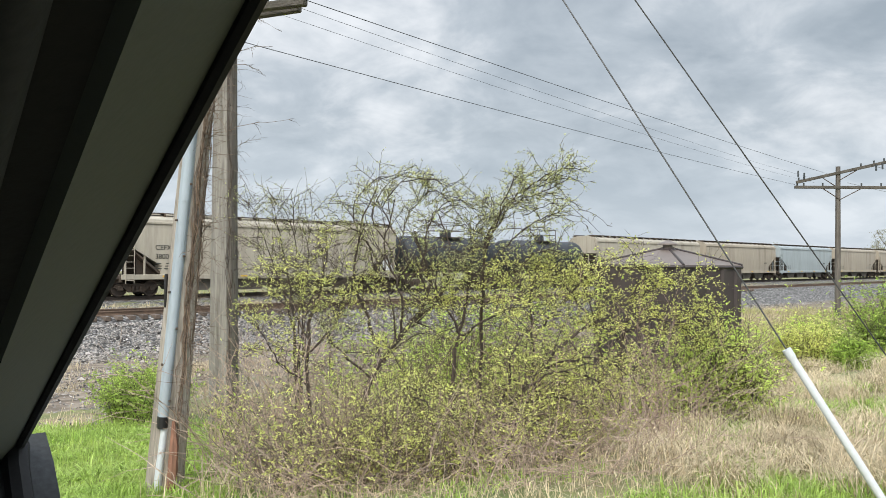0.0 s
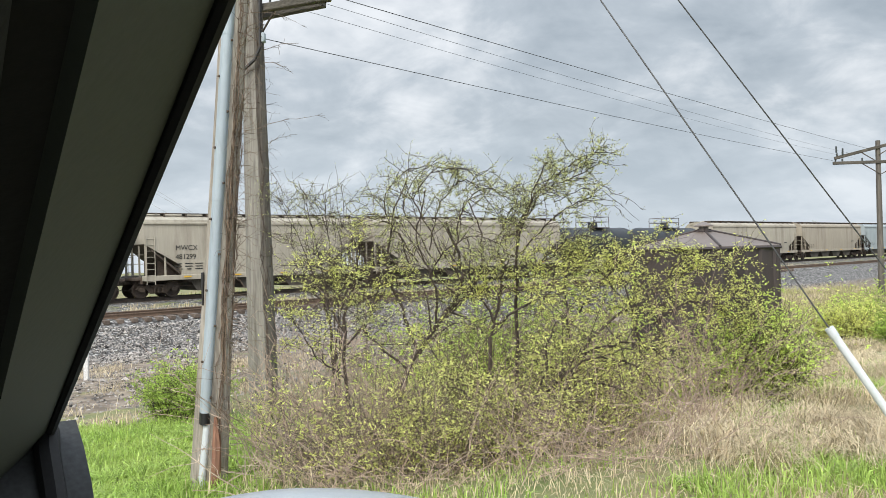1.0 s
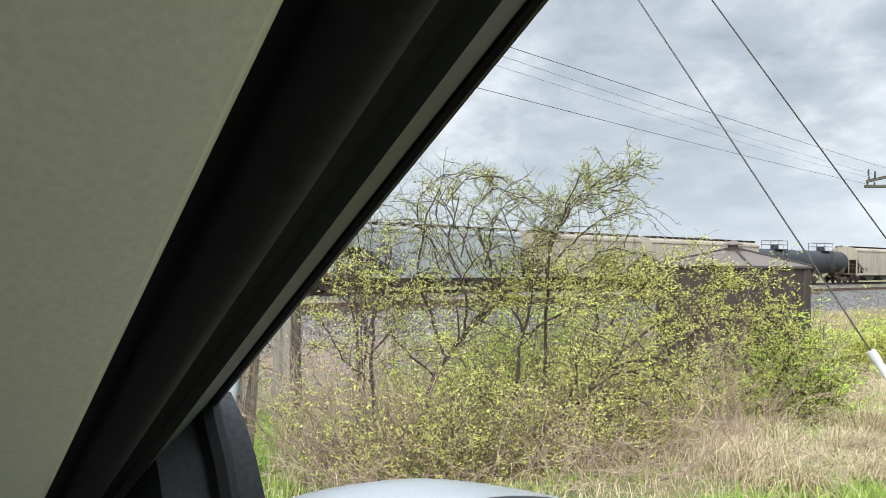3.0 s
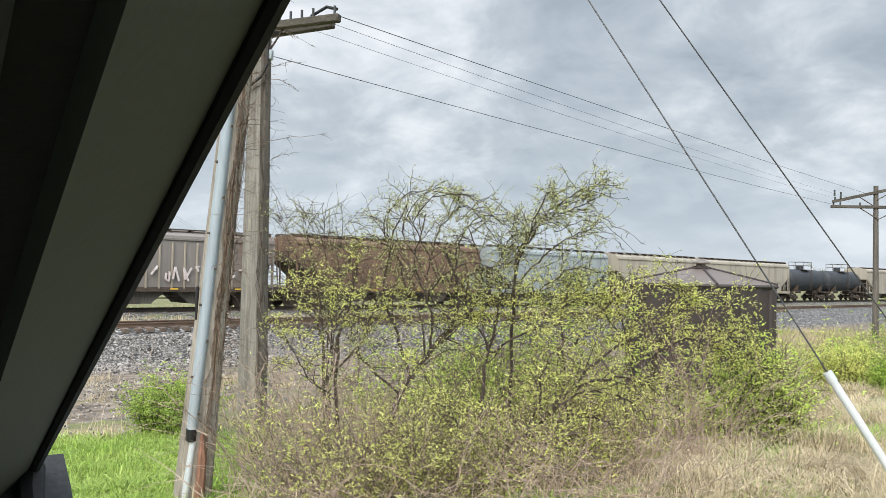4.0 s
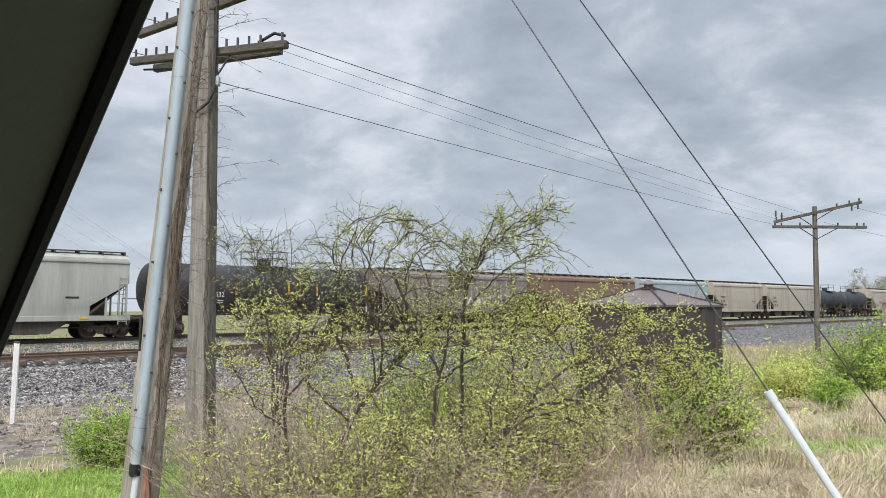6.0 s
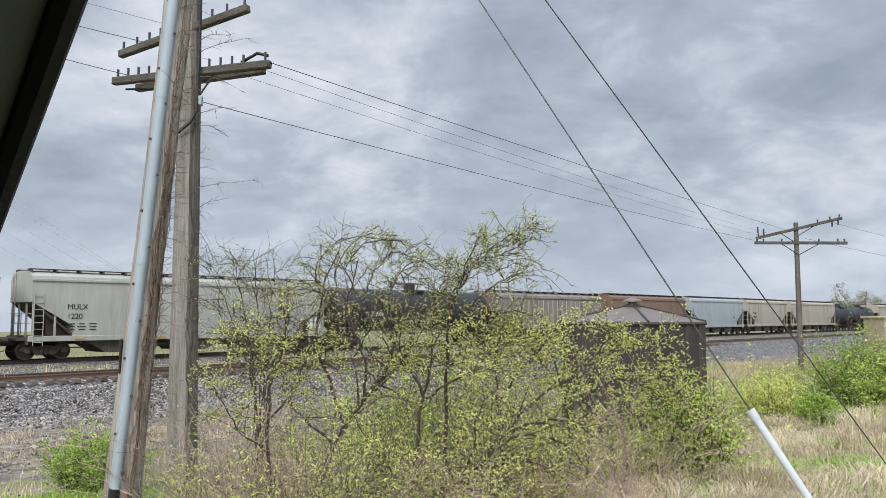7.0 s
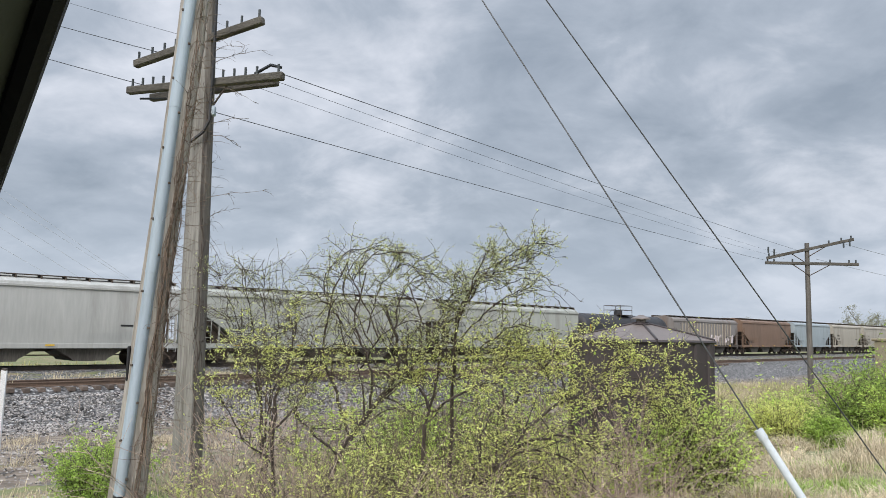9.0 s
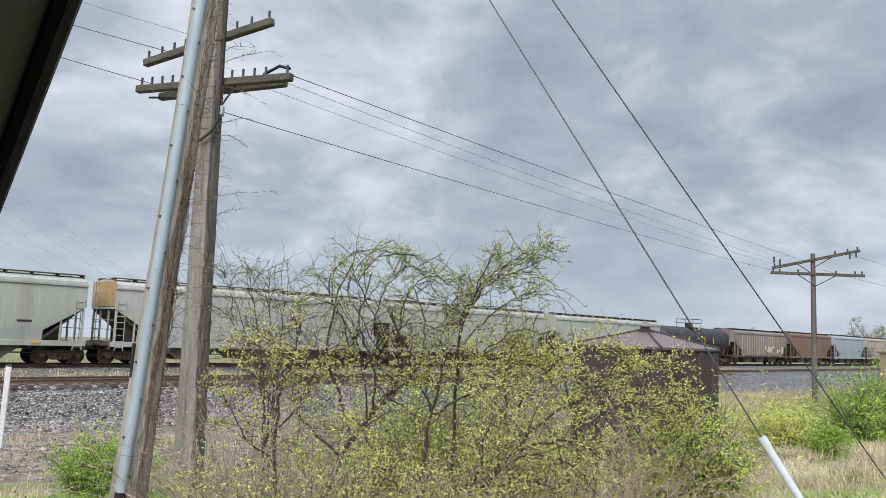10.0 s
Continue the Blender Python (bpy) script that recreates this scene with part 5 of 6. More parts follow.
    for ctrl in (((0.36, 6.9, 2.0), (0.46, 6.8, 2.35), (0.62, 6.8, 2.72), (0.70, 6.8, 2.74)), ((0.38, 6.9, 2.15), (0.62, 6.9, 2.5), (0.92, 6.9, 2.62), (1.12, 6.9, 2.74)),
                 ((0.36, 6.9, 1.9), (0.62, 6.85, 2.2), (0.88, 6.85, 2.38), (1.02, 6.85, 2.42)), ((0.36, 6.9, 1.7), (0.2, 6.9, 2.0), (0.3, 6.9, 2.3), (0.42, 6.9, 2.45)),
                 ((0.36, 6.9, 1.6), (0.65, 6.8, 1.95), (0.9, 6.8, 2.1), (1.1, 6.8, 2.02))):
        G.limb(ctrl, 0.010, 0.0025, sides=18, reach=0.29, twigs=8, leaves=2, size=0.0232, bare=0.2)
    for ctrl in (((0.75, 6.9, 2.6), (1.0, 6.9, 2.72), (1.34, 6.9, 2.70)), ((0.7, 6.9, 2.4), (1.05, 6.9, 2.50), (1.42, 6.9, 2.22)), ((0.8, 6.9, 2.35), (1.15, 6.9, 2.40), (1.36, 6.9, 2.2)), ((0.9, 6.9, 2.6), (1.2, 6.9, 2.48), (1.5, 6.9, 2.3))):
        G.limb(ctrl, 0.0045, 0.0015, sides=6, reach=0.06, twigs=1, leaves=1, size=0.0172, bare=0.2)
    G.finish("shrub", "slender shrub leaning into a leafy slanting plume", "shrub", SHRUBS, M_BUD, M_LIMB)

    # an upright forked shrub in the middle
    G = Growth(23)
    k = dict(sides=16, reach=0.43, twigs=9, leaves=3, size=0.0275)
    G.limb([foot(0.05, 6.75), (0.10, 6.7, 1.14), (0.14, 6.7, 1.4), (0.02, 6.7, 1.6), (-0.12, 6.7, 1.82)], 0.024, 0.005, bare=0.55, **k)
    G.limb([(0.14, 6.7, 1.38), (0.20, 6.7, 1.62), (0.24, 6.7, 1.82), (0.36, 6.7, 1.98)], 0.015, 0.004, bare=0.2, **k)
    G.limb([(0.12, 6.7, 1.3), (0.36, 6.6, 1.5), (0.58, 6.6, 1.62), (0.78, 6.6, 1.86)], 0.014, 0.004, bare=0.25, **k)
    G.limb([foot(0.86, 6.9), (0.80, 6.9, 1.15), (0.78, 6.9, 1.67), (0.84, 6.9, 1.95)], 0.017, 0.005, bare=0.5, **k)
    G.limb([(0.80, 6.9, 1.3), (1.0, 6.8, 1.6), (1.25, 6.8, 1.88)], 0.011, 0.004, bare=0.2, **k)
    G.finish("shrub", "upright forked shrub in yellow-green young leaf", "shrub", SHRUBS, M_LEAF, M_LIMB)

    # a low limb leaning over, with bare hoops springing from it
    G = Growth(24)
    G.limb([foot(0.05, 6.2), (0.25, 6.25, 0.58), (0.45, 6.3, 0.76), (0.78, 6.4, 1.08), (1.06, 6.5, 1.36), (1.42, 6.6, 1.55)], 0.036, 0.007, sides=16, reach=0.48, twigs=9, leaves=3, size=0.0275, bare=0.5)
    h = dict(sides=14, reach=0.34, twigs=6, leaves=3, size=0.0258, bare=0.3)
    for ctrl in (((0.5, 6.3, 0.82), (0.86, 6.2, 1.1), (1.22, 6.2, 1.06), (1.45, 6.2, 0.82)), ((0.36, 6.2, 0.68), (0.74, 6.1, 0.92), (1.08, 6.1, 0.90), (1.34, 6.1, 0.66)),
                 ((0.28, 6.2, 0.6), (0.6, 6.0, 0.76), (0.9, 6.0, 0.68), (1.1, 6.0, 0.5)), ((0.8, 6.4, 1.1), (1.1, 6.3, 1.22), (1.4, 6.3, 1.16), (1.66, 6.3, 0.95)),
                 ((0.3, 6.2, 0.62), (0.5, 6.1, 1.0), (0.55, 6.1, 1.3), (0.7, 6.1, 1.5)), ((0.15, 6.2, 0.5), (-0.1, 6.1, 0.85), (-0.3, 6.1, 1.1), (-0.42, 6.1, 1.35))):
        G.limb(ctrl, 0.013, 0.003, **h)
    G.finish("shrub", "low shrub with a thick leaning limb and hoops", "shrub", SHRUBS, M_LEAF, M_LIMB)

    # spreading over the corner of the shed
    G = Growth(25)
    k = dict(sides=17, reach=0.34, twigs=9, leaves=2, size=0.0275, droop=0.035)
    G.limb([foot(1.62, 7.1), (1.62, 7.1, 1.2), (1.78, 7.1, 1.65), (2.12, 7.1, 1.88)], 0.018, 0.004, bare=0.45, **k)
    G.limb([foot(1.45, 7.0), (1.42, 7.0, 1.2), (1.32, 7.0, 1.62), (1.22, 7.0, 2.0)], 0.016, 0.004, bare=0.45, **k)
    for ctrl in (((1.5, 7.0, 1.5), (1.85, 7.0, 1.86), (2.25, 7.0, 1.76), (2.56, 7.0, 1.38)), ((1.5, 7.0, 1.35), (1.85, 6.9, 1.66), (2.25, 6.9, 1.5), (2.5, 6.9, 1.22)),
                 ((1.4, 7.0, 1.5), (1.55, 7.0, 1.9), (1.8, 7.0, 1.96), (2.02, 7.0, 1.82)), ((1.4, 7.0, 1.4), (1.1, 6.9, 1.75), (0.95, 6.9, 1.9), (0.88, 6.9, 1.8)), ((1.55, 7.0, 1.3), (1.8, 6.8, 1.5), (2.05, 6.8, 1.45), (2.25, 6.8, 1.3))):
        G.limb(ctrl, 0.010, 0.0025, bare=0.2, **k)
    G.finish("shrub", "spreading shrub with arching twigs beside the shed", "shrub", SHRUBS, M_LEAF, M_LIMB)

    # beside the telegraph pole
    G = Growth(26)
    k = dict(sides=16, reach=0.43, twigs=8, leaves=3, size=0.0258)
    G.limb([foot(-1.12, 6.7), (-1.15, 6.75, 1.35), (-1.06, 6.75, 1.7), (-1.0, 6.75, 2.06)], 0.022, 0.005, bare=0.45, **k)
    G.limb([(-1.14, 6.75, 1.3), (-1.3, 6.75, 1.6), (-1.34, 6.75, 1.85), (-1.5, 6.75, 1.95)], 0.012, 0.004, bare=0.25, **k)
    G.limb([(-1.13, 6.75, 1.2), (-0.92, 6.7, 1.45), (-0.84, 6.7, 1.75), (-0.72, 6.7, 1.92)], 0.012, 0.004, bare=0.25, **k)
    G.limb([(-1.12, 6.7, 0.9), (-1.35, 6.6, 1.1), (-1.5, 6.6, 1.35), (-1.6, 6.6, 1.45)], 0.010, 0.003, bare=0.25, **k)
    G.finish("shrub", "small forked shrub with opening yellow-green leaves", "shrub", SHRUBS, M_LEAF, M_LIMB)

    # bare sapling
    G = Growth(27)
    for dx, top in ((-0.52, 2.62), (-0.3, 2.78), (-0.05, 2.72), (0.18, 2.55), (0.36, 2.3), (0.58, 2.15), (-0.4, 2.2)):
        G.limb([foot(-1.5, 8.2), (-1.5 + dx * 0.15, 8.2, 1.3), (-1.52 + dx * 0.6, 8.2, top - 0.55), (-1.55 + dx, 8.2, top)], 0.013, 0.002, sides=26, reach=0.41, twigs=8, leaves=1 if top > 2.5 else 0, size=0.0189, bare=0.4)
    G.finish("sapling", "thin bare sapling with few opening buds", "sapling", SHRUBS, M_BUD, M_LIMB)

    # low leafy shoots that fill the foot of the thicket, and taller ones behind
    for seed, n, y0, y1, lo, hi, m, words in ((28, 340, 5.5, 7.2, 0.4, 1.0, M_LEAF, "low yellow-green leafy shoots under the shrubs"), (29, 440, 7.2, 9.4, 0.9, 1.65, M_LEAF4, "bright leafy undergrowth behind the shrubs")):
        G = Growth(seed)
        r = G.rng
        for i in range(n):
            x, y = r.uniform(-1.2, 1.25) + (0.25 if seed == 29 else 0.0), r.uniform(y0, y1)
            if noise.noise((x * 1.6, y * 1.3, 4.4)) < -0.2:
                continue
            G.branch(Vector(foot(x, y)), Vector((r.gauss(0, 0.4), r.gauss(-0.1, 0.3), 1)), r.uniform(lo, hi), 0.0045, 10, *((3, 0.029) if seed == 28 else (5, 0.036)), 0.03)
        G.finish("undershrub", words, "shrub", SHRUBS, m, M_REDTWIG)

    # feathery upright bushes; x, y, height over the ground, half width, stems, leaf
    spots = [(2.3, 7.35, 0.92, 0.22, 40, 0.034, M_LEAF4), (2.58, 7.35, 1.04, 0.20, 40, 0.034, M_LEAF4), (2.82, 7.3, 0.90, 0.18, 34, 0.034, M_LEAF4), (2.0, 7.2, 0.66, 0.18, 30, 0.034, M_LEAF4), (-3.75, 9.9, 0.82, 0.50, 70, 0.040, M_LEAF2), (-4.2, 11.0, 0.7, 0.4, 30, 0.044, M_LEAF4), (-2.05, 7.6, 0.75, 0.16, 14, 0.034, M_LEAF)]
    scatter = random.Random(63)
    for j in range(15):
        u = j / 14
        x, y = 6.3 + 4.4 * u + scatter.gauss(0, 0.3), 12.9 + 3.2 * u + scatter.gauss(0, 1.0)
        h = scatter.uniform(0.45, 0.85) + (0.5 if 8.2 < x < 9.4 else 0.0)
        spots.append((x, y, h, h * 0.55, int(30 + 45 * h), 0.05, scatter.choice((M_LEAF2, M_LEAF2, M_LEAF4, M_LEAF))))
    for i, (x, y, h, w, n, size, m) in enumerate(spots):
        G = Growth(40 + i)
        r = G.rng
        for j in range(n):
            a, q = r.uniform(0, 6.28), math.sqrt(r.random())
            bx, by = x + math.cos(a) * w * q * 0.6, y + math.sin(a) * w * q * 0.6
            top = h * (1.05 - 0.45 * q * q) * r.uniform(0.75, 1.1)
            G.branch(Vector(foot(bx, by)), Vector((math.cos(a) * w * q * 0.7 / h, math.sin(a) * w * q * 0.7 / h, 1)), top, 0.005, 12, 5 if y > 9 else 4, size, 0.004)
        G.finish("bush", "bright green bushy shrub with feathery leaves", "bush", VERGE, m, M_LIMB)


build_shrubs()


def build_brambles():
    def canes(name, label, spots, n, rng, hmin, hmax, material, r, spread):
        V, F = [], []
        for i in range(n):
            x0, x1, y0, y1 = rng.choice(spots)
            p = Vector((rng.uniform(x0, x1), rng.uniform(y0, y1), 0))
            p.z = ground_z(p.x, p.y) - 0.03
            h = rng.uniform(hmin, hmax)
            d = Vector((rng.gauss(0, spread), rng.gauss(0, spread * 0.6), 1))
            pts, _ = bent(rng, p, d, h * rng.uniform(1, 1.5), 9, 0.15, 0.06)
            polyline_tube(V, F, pts, r * rng.uniform(0.6, 1.3), 0.0013, 4)
            for j in range(rng.randrange(2, 6)):
                k = rng.randrange(3, 9)
                dd = (pts[k] - pts[k - 1]).normalized() + Vector((rng.gauss(0, 0.8), rng.gauss(0, 0.8), rng.gauss(0.1, 0.5)))
                sp, _ = bent(rng, pts[k], dd, rng.uniform(0.12, 0.45), 4, 0.18, 0.03)
                polyline_tube(V, F, sp, 0.0024, 0.001, 3)
        g = Geo(); g.v, g.f = V, F
        ob = new(name, g.mesh(name, material, fix=False))
        tagged(ob, label, "brambles", kind="stuff")

    rng = random.Random(77)
    red = "dense reddish-brown leafless bramble canes"
    canes("bramble_thicket", red, [(-1.9, -0.6, 5.9, 7.0), (-1.7, -0.9, 6.0, 6.8), (-1.9, -1.0, 7.0, 8.6)], 260, rng, 0.5, 1.25, M_REDTWIG, 0.0038, 0.5)
    canes("bramble_thicket", red, [(-1.5, -0.2, 5.7, 6.6), (-1.2, 0.6, 5.5, 6.4)], 120, rng, 0.3, 0.8, M_BARK, 0.0034, 0.55)
    canes("bramble_thicket", red, [(-1.4, 1.5, 4.9, 6.2), (-1.2, 1.4, 4.9, 5.6), (0.2, 1.7, 5.2, 6.4)], 210, rng, 0.2, 0.62, M_REDTWIG, 0.0032, 0.8)
    canes("bramble_thicket", "leafless brown thicket beside the shed", [(1.1, 2.2, 6.5, 7.5), (1.1, 2.0, 6.0, 7.2)], 230, rng, 0.5, 1.2, M_REDTWIG, 0.0032, 0.75)
    canes("dead_canes", "pale dead canes leaning through the thicket", [(-1.8, -0.4, 5.6, 6.4), (-1.5, 0.2, 5.5, 6.2)], 46, rng, 0.5, 1.0, M_PALETWIG, 0.0055, 0.95)


build_brambles()


def build_vines():
    def vine(label, runs, rng, material, group):
        for k, (axis, n, off, r, reach) in enumerate(runs):
            V, F = [], []
            for i in range(n):
                z0, z1 = rng.uniform(0.0, 1.5), rng.uniform(2.5, 5.4)
                pts = []
                ph = rng.uniform(-0.5, 1.6)
                steps = int((z1 - z0) / 0.16)
                for s in range(steps + 1):
                    z = z0 + (z1 - z0) * s / steps
                    for (a, b) in zip(axis, axis[1:]):
                        if a[2] <= z <= b[2]:
                            u = (z - a[2]) / (b[2] - a[2])
                            c = Vector(a).lerp(Vector(b), u)
                            break
                    ang = ph + rng.gauss(0, 0.12) - 0.5
                    rr = off * (1.0 - 0.05 * z) + abs(rng.gauss(0, 0.014))
                    pts.append(c + Vector((math.cos(ang) * rr, -abs(math.sin(ang)) * rr, 0)))
                polyline_tube(V, F, pts, r * rng.uniform(0.5, 1.3), 0.002, 5)
                for s in range(int(reach * steps)):
                    p = pts[rng.randrange(1, len(pts))]
                    d = Vector((rng.uniform(0.0, 1.2), rng.gauss(-0.3, 0.5), rng.gauss(0.1, 0.7)))
                    sp, _ = bent(rng, p, d, rng.uniform(0.06, 0.34), 5, 0.22, 0.08)
                    polyline_tube(V, F, sp, 0.0024, 0.001, 3)
            g = Geo(); g.v, g.f = V, F
            ob = new("climbing_vine", g.mesh("climbing_vine", material, fix=False))
            tagged(ob, label, "vine", group, "stuff")

    rng = random.Random(5)
    back = [(-2.64, 9.5, -0.35), (-2.64, 9.5, 0.2), (-2.66, 9.5, 2.05), (-2.68, 9.5, 4.7), (-2.70, 9.5, 6.3)]
    vine("bare brown vine stems climbing the leaning pole", [(FRONT_AXIS, 15, 0.122, 0.0042, 1.3)], rng, M_VINE, "vines on the poles")
    vine("bare brown vine stems climbing the telegraph pole", [(back, 9, 0.17, 0.007, 0.6)], rng, M_LIMB, "vines on the poles")
    V, F = [], []
    for (a, d, L) in (((-2.5, 9.3, 4.45), (0.7, -0.2, 0.25), 0.5), ((-2.5, 9.3, 4.3), (0.8, 0, 0.0), 0.45), ((-2.5, 9.3, 3.55), (1, -0.2, 0.35), 0.75), ((-2.5, 9.3, 3.05), (0.7, 0, -0.4), 0.5), ((-2.5, 9.3, 5.2), (0.6, -0.2, 0.5), 0.7), ((-2.5, 9.3, 5.35), (0.7, -0.2, 0.2), 0.6), ((-2.5, 9.3, 3.3), (0.5, 0, 0.5), 0.35), ((-2.5, 9.3, 2.75), (0.7, 0, -0.2), 0.5), ((-2.5, 9.3, 4.9), (0.6, 0, -0.1), 0.6)):
        pts, e = bent(rng, Vector(a), Vector(d), L, 9, 0.13, 0.05)
        polyline_tube(V, F, pts, 0.0045, 0.0015, 4)
        for j in range(8):
            k = rng.randrange(2, 9)
            sp, _ = bent(rng, pts[k], (pts[k] - pts[k - 1]).normalized() + Vector((rng.gauss(0, 0.8), rng.gauss(0, 0.8), rng.gauss(0, 0.8))), rng.uniform(0.04, 0.16), 3, 0.2, 0.02)
            polyline_tube(V, F, sp, 0.003, 0.0015, 3)
    g = Geo(); g.v, g.f = V, F
    tagged(new("vine_tendrils", g.mesh("vine_tendrils", M_BARK, fix=False)), "bare vine tendrils reaching out from the pole", "vine", "vines on the poles", "stuff")


build_vines()


# ---- grasses ----
def blades(name, label, zone, n, lo, hi, width, lean, material, seed, tuft=0.0, accept=None):
    """zone: corners of a stretch of verge (x0, x1, y0, y1), or a function that gives a place."""
    rng = np.random.default_rng(seed)
    py = random.Random(seed)
    V, F = [], []
    made = 0
    centre = None
    while made < n:
        if tuft:
            if centre is None or py.random() < 0.03:
                centre = zone(py)
                lean_dir = py.uniform(0, 6.28)
            x, y = centre[0] + py.gauss(0, tuft), centre[1] + py.gauss(0, tuft)
        else:
            x, y = zone(py)
            lean_dir = py.uniform(0, 6.28)
        made += 1
        if accept and not accept(x, y):
            continue
        z = ground_z(x, y) - 0.01
        L = py.uniform(lo, hi) * (0.85 + 0.7 * noise.noise((x * 1.4, y * 1.4, seed * 1.7)))
        a = lean_dir + py.gauss(0, 0.9)
        k = min(abs(py.gauss(0, lean)), 1.15)
        w = width * py.uniform(0.6, 1.4)
        sx, sy = -math.sin(a) * w, math.cos(a) * w
        if py.random() < 0.5:
            t = py.uniform(0, 6.28)
            sx, sy = math.cos(t) * w, math.sin(t) * w
        m = 0.55
        x1, y1, z1 = x + math.cos(a) * L * k * 0.3, y + math.sin(a) * L * k * 0.3, z + L * m
        x2, y2, z2 = x + math.cos(a) * L * k, y + math.sin(a) * L * k, z + L * max(0.12, 1 - 0.55 * k)
        o = len(V)
        V += [(x - sx, y - sy, z), (x + sx, y + sy, z), (x1 + sx * 0.8, y1 + sy * 0.8, z1), (x1 - sx * 0.8, y1 - sy * 0.8, z1), (x2, y2, z2)]
        F += [(o, o + 1, o + 2, o + 3), (o + 3, o + 2, o + 4)]
    me = bpy.data.meshes.new(name)
    me.from_pydata(V, [], F)
    me.materials.append(material)
    return tagged(new(name, me), label, "grass", "verge grasses", "stuff")


def tussocks(name, label, zone, count, per, lo, hi, width, material, seed, spread=0.09, accept=None):
    """Clumps of long blades that rise from one root and flop over, most of them one way."""
    r = random.Random(seed)
    V, F = [], []
    for i in range(count):
        cx, cy = zone(r)
        if accept and not accept(cx, cy):
            continue
        way, big = r.uniform(0, 6.28), r.uniform(0.7, 1.25)
        for j in range(per):
            x, y = cx + r.gauss(0, spread) * big, cy + r.gauss(0, spread) * big
            p = Vector((x, y, ground_z(x, y) - 0.01))
            a = way + r.gauss(0, 1.1)
            L, out = r.uniform(lo, hi) * big, r.uniform(0.15, 1.0) ** 0.6
            d = Vector((math.cos(a), math.sin(a), 0))
            w = Vector((-d.y, d.x, 0)) * width * r.uniform(0.6, 1.4)
            up = Vector((0, 0, 1))
            pts = [p, p + d * (L * 0.26 * out) + up * (L * 0.30), p + d * (L * 0.62 * out) + up * (L * (0.52 - 0.20 * out)), p + d * (L * 1.0 * out) + up * (L * (0.66 - 0.58 * out))]
            o = len(V)
            for q, k in zip(pts[:3], (1.0, 0.9, 0.6)):
                V += [tuple(q - w * k), tuple(q + w * k)]
            V.append(tuple(pts[3]))
            F += [(o, o + 1, o + 3, o + 2), (o + 2, o + 3, o + 5, o + 4), (o + 4, o + 5, o + 6)]
    me = bpy.data.meshes.new(name)
    me.from_pydata(V, [], F)
    me.materials.append(material)
    return tagged(new(name, me), label, "grass", "verge grasses", "stuff")


def rect(x0, x1, y0, y1):
    return lambda r: (r.uniform(x0, x1), r.uniform(y0, y1))


def band(D0, D1, s0, s1):
    def f(r):
        p = at(r.uniform(D0, D1), r.uniform(s0, s1))
        return p.x, p.y
    return f


def patch(scale, level, seed):
    return lambda x, y: noise.noise((x * scale, y * scale, seed)) > level


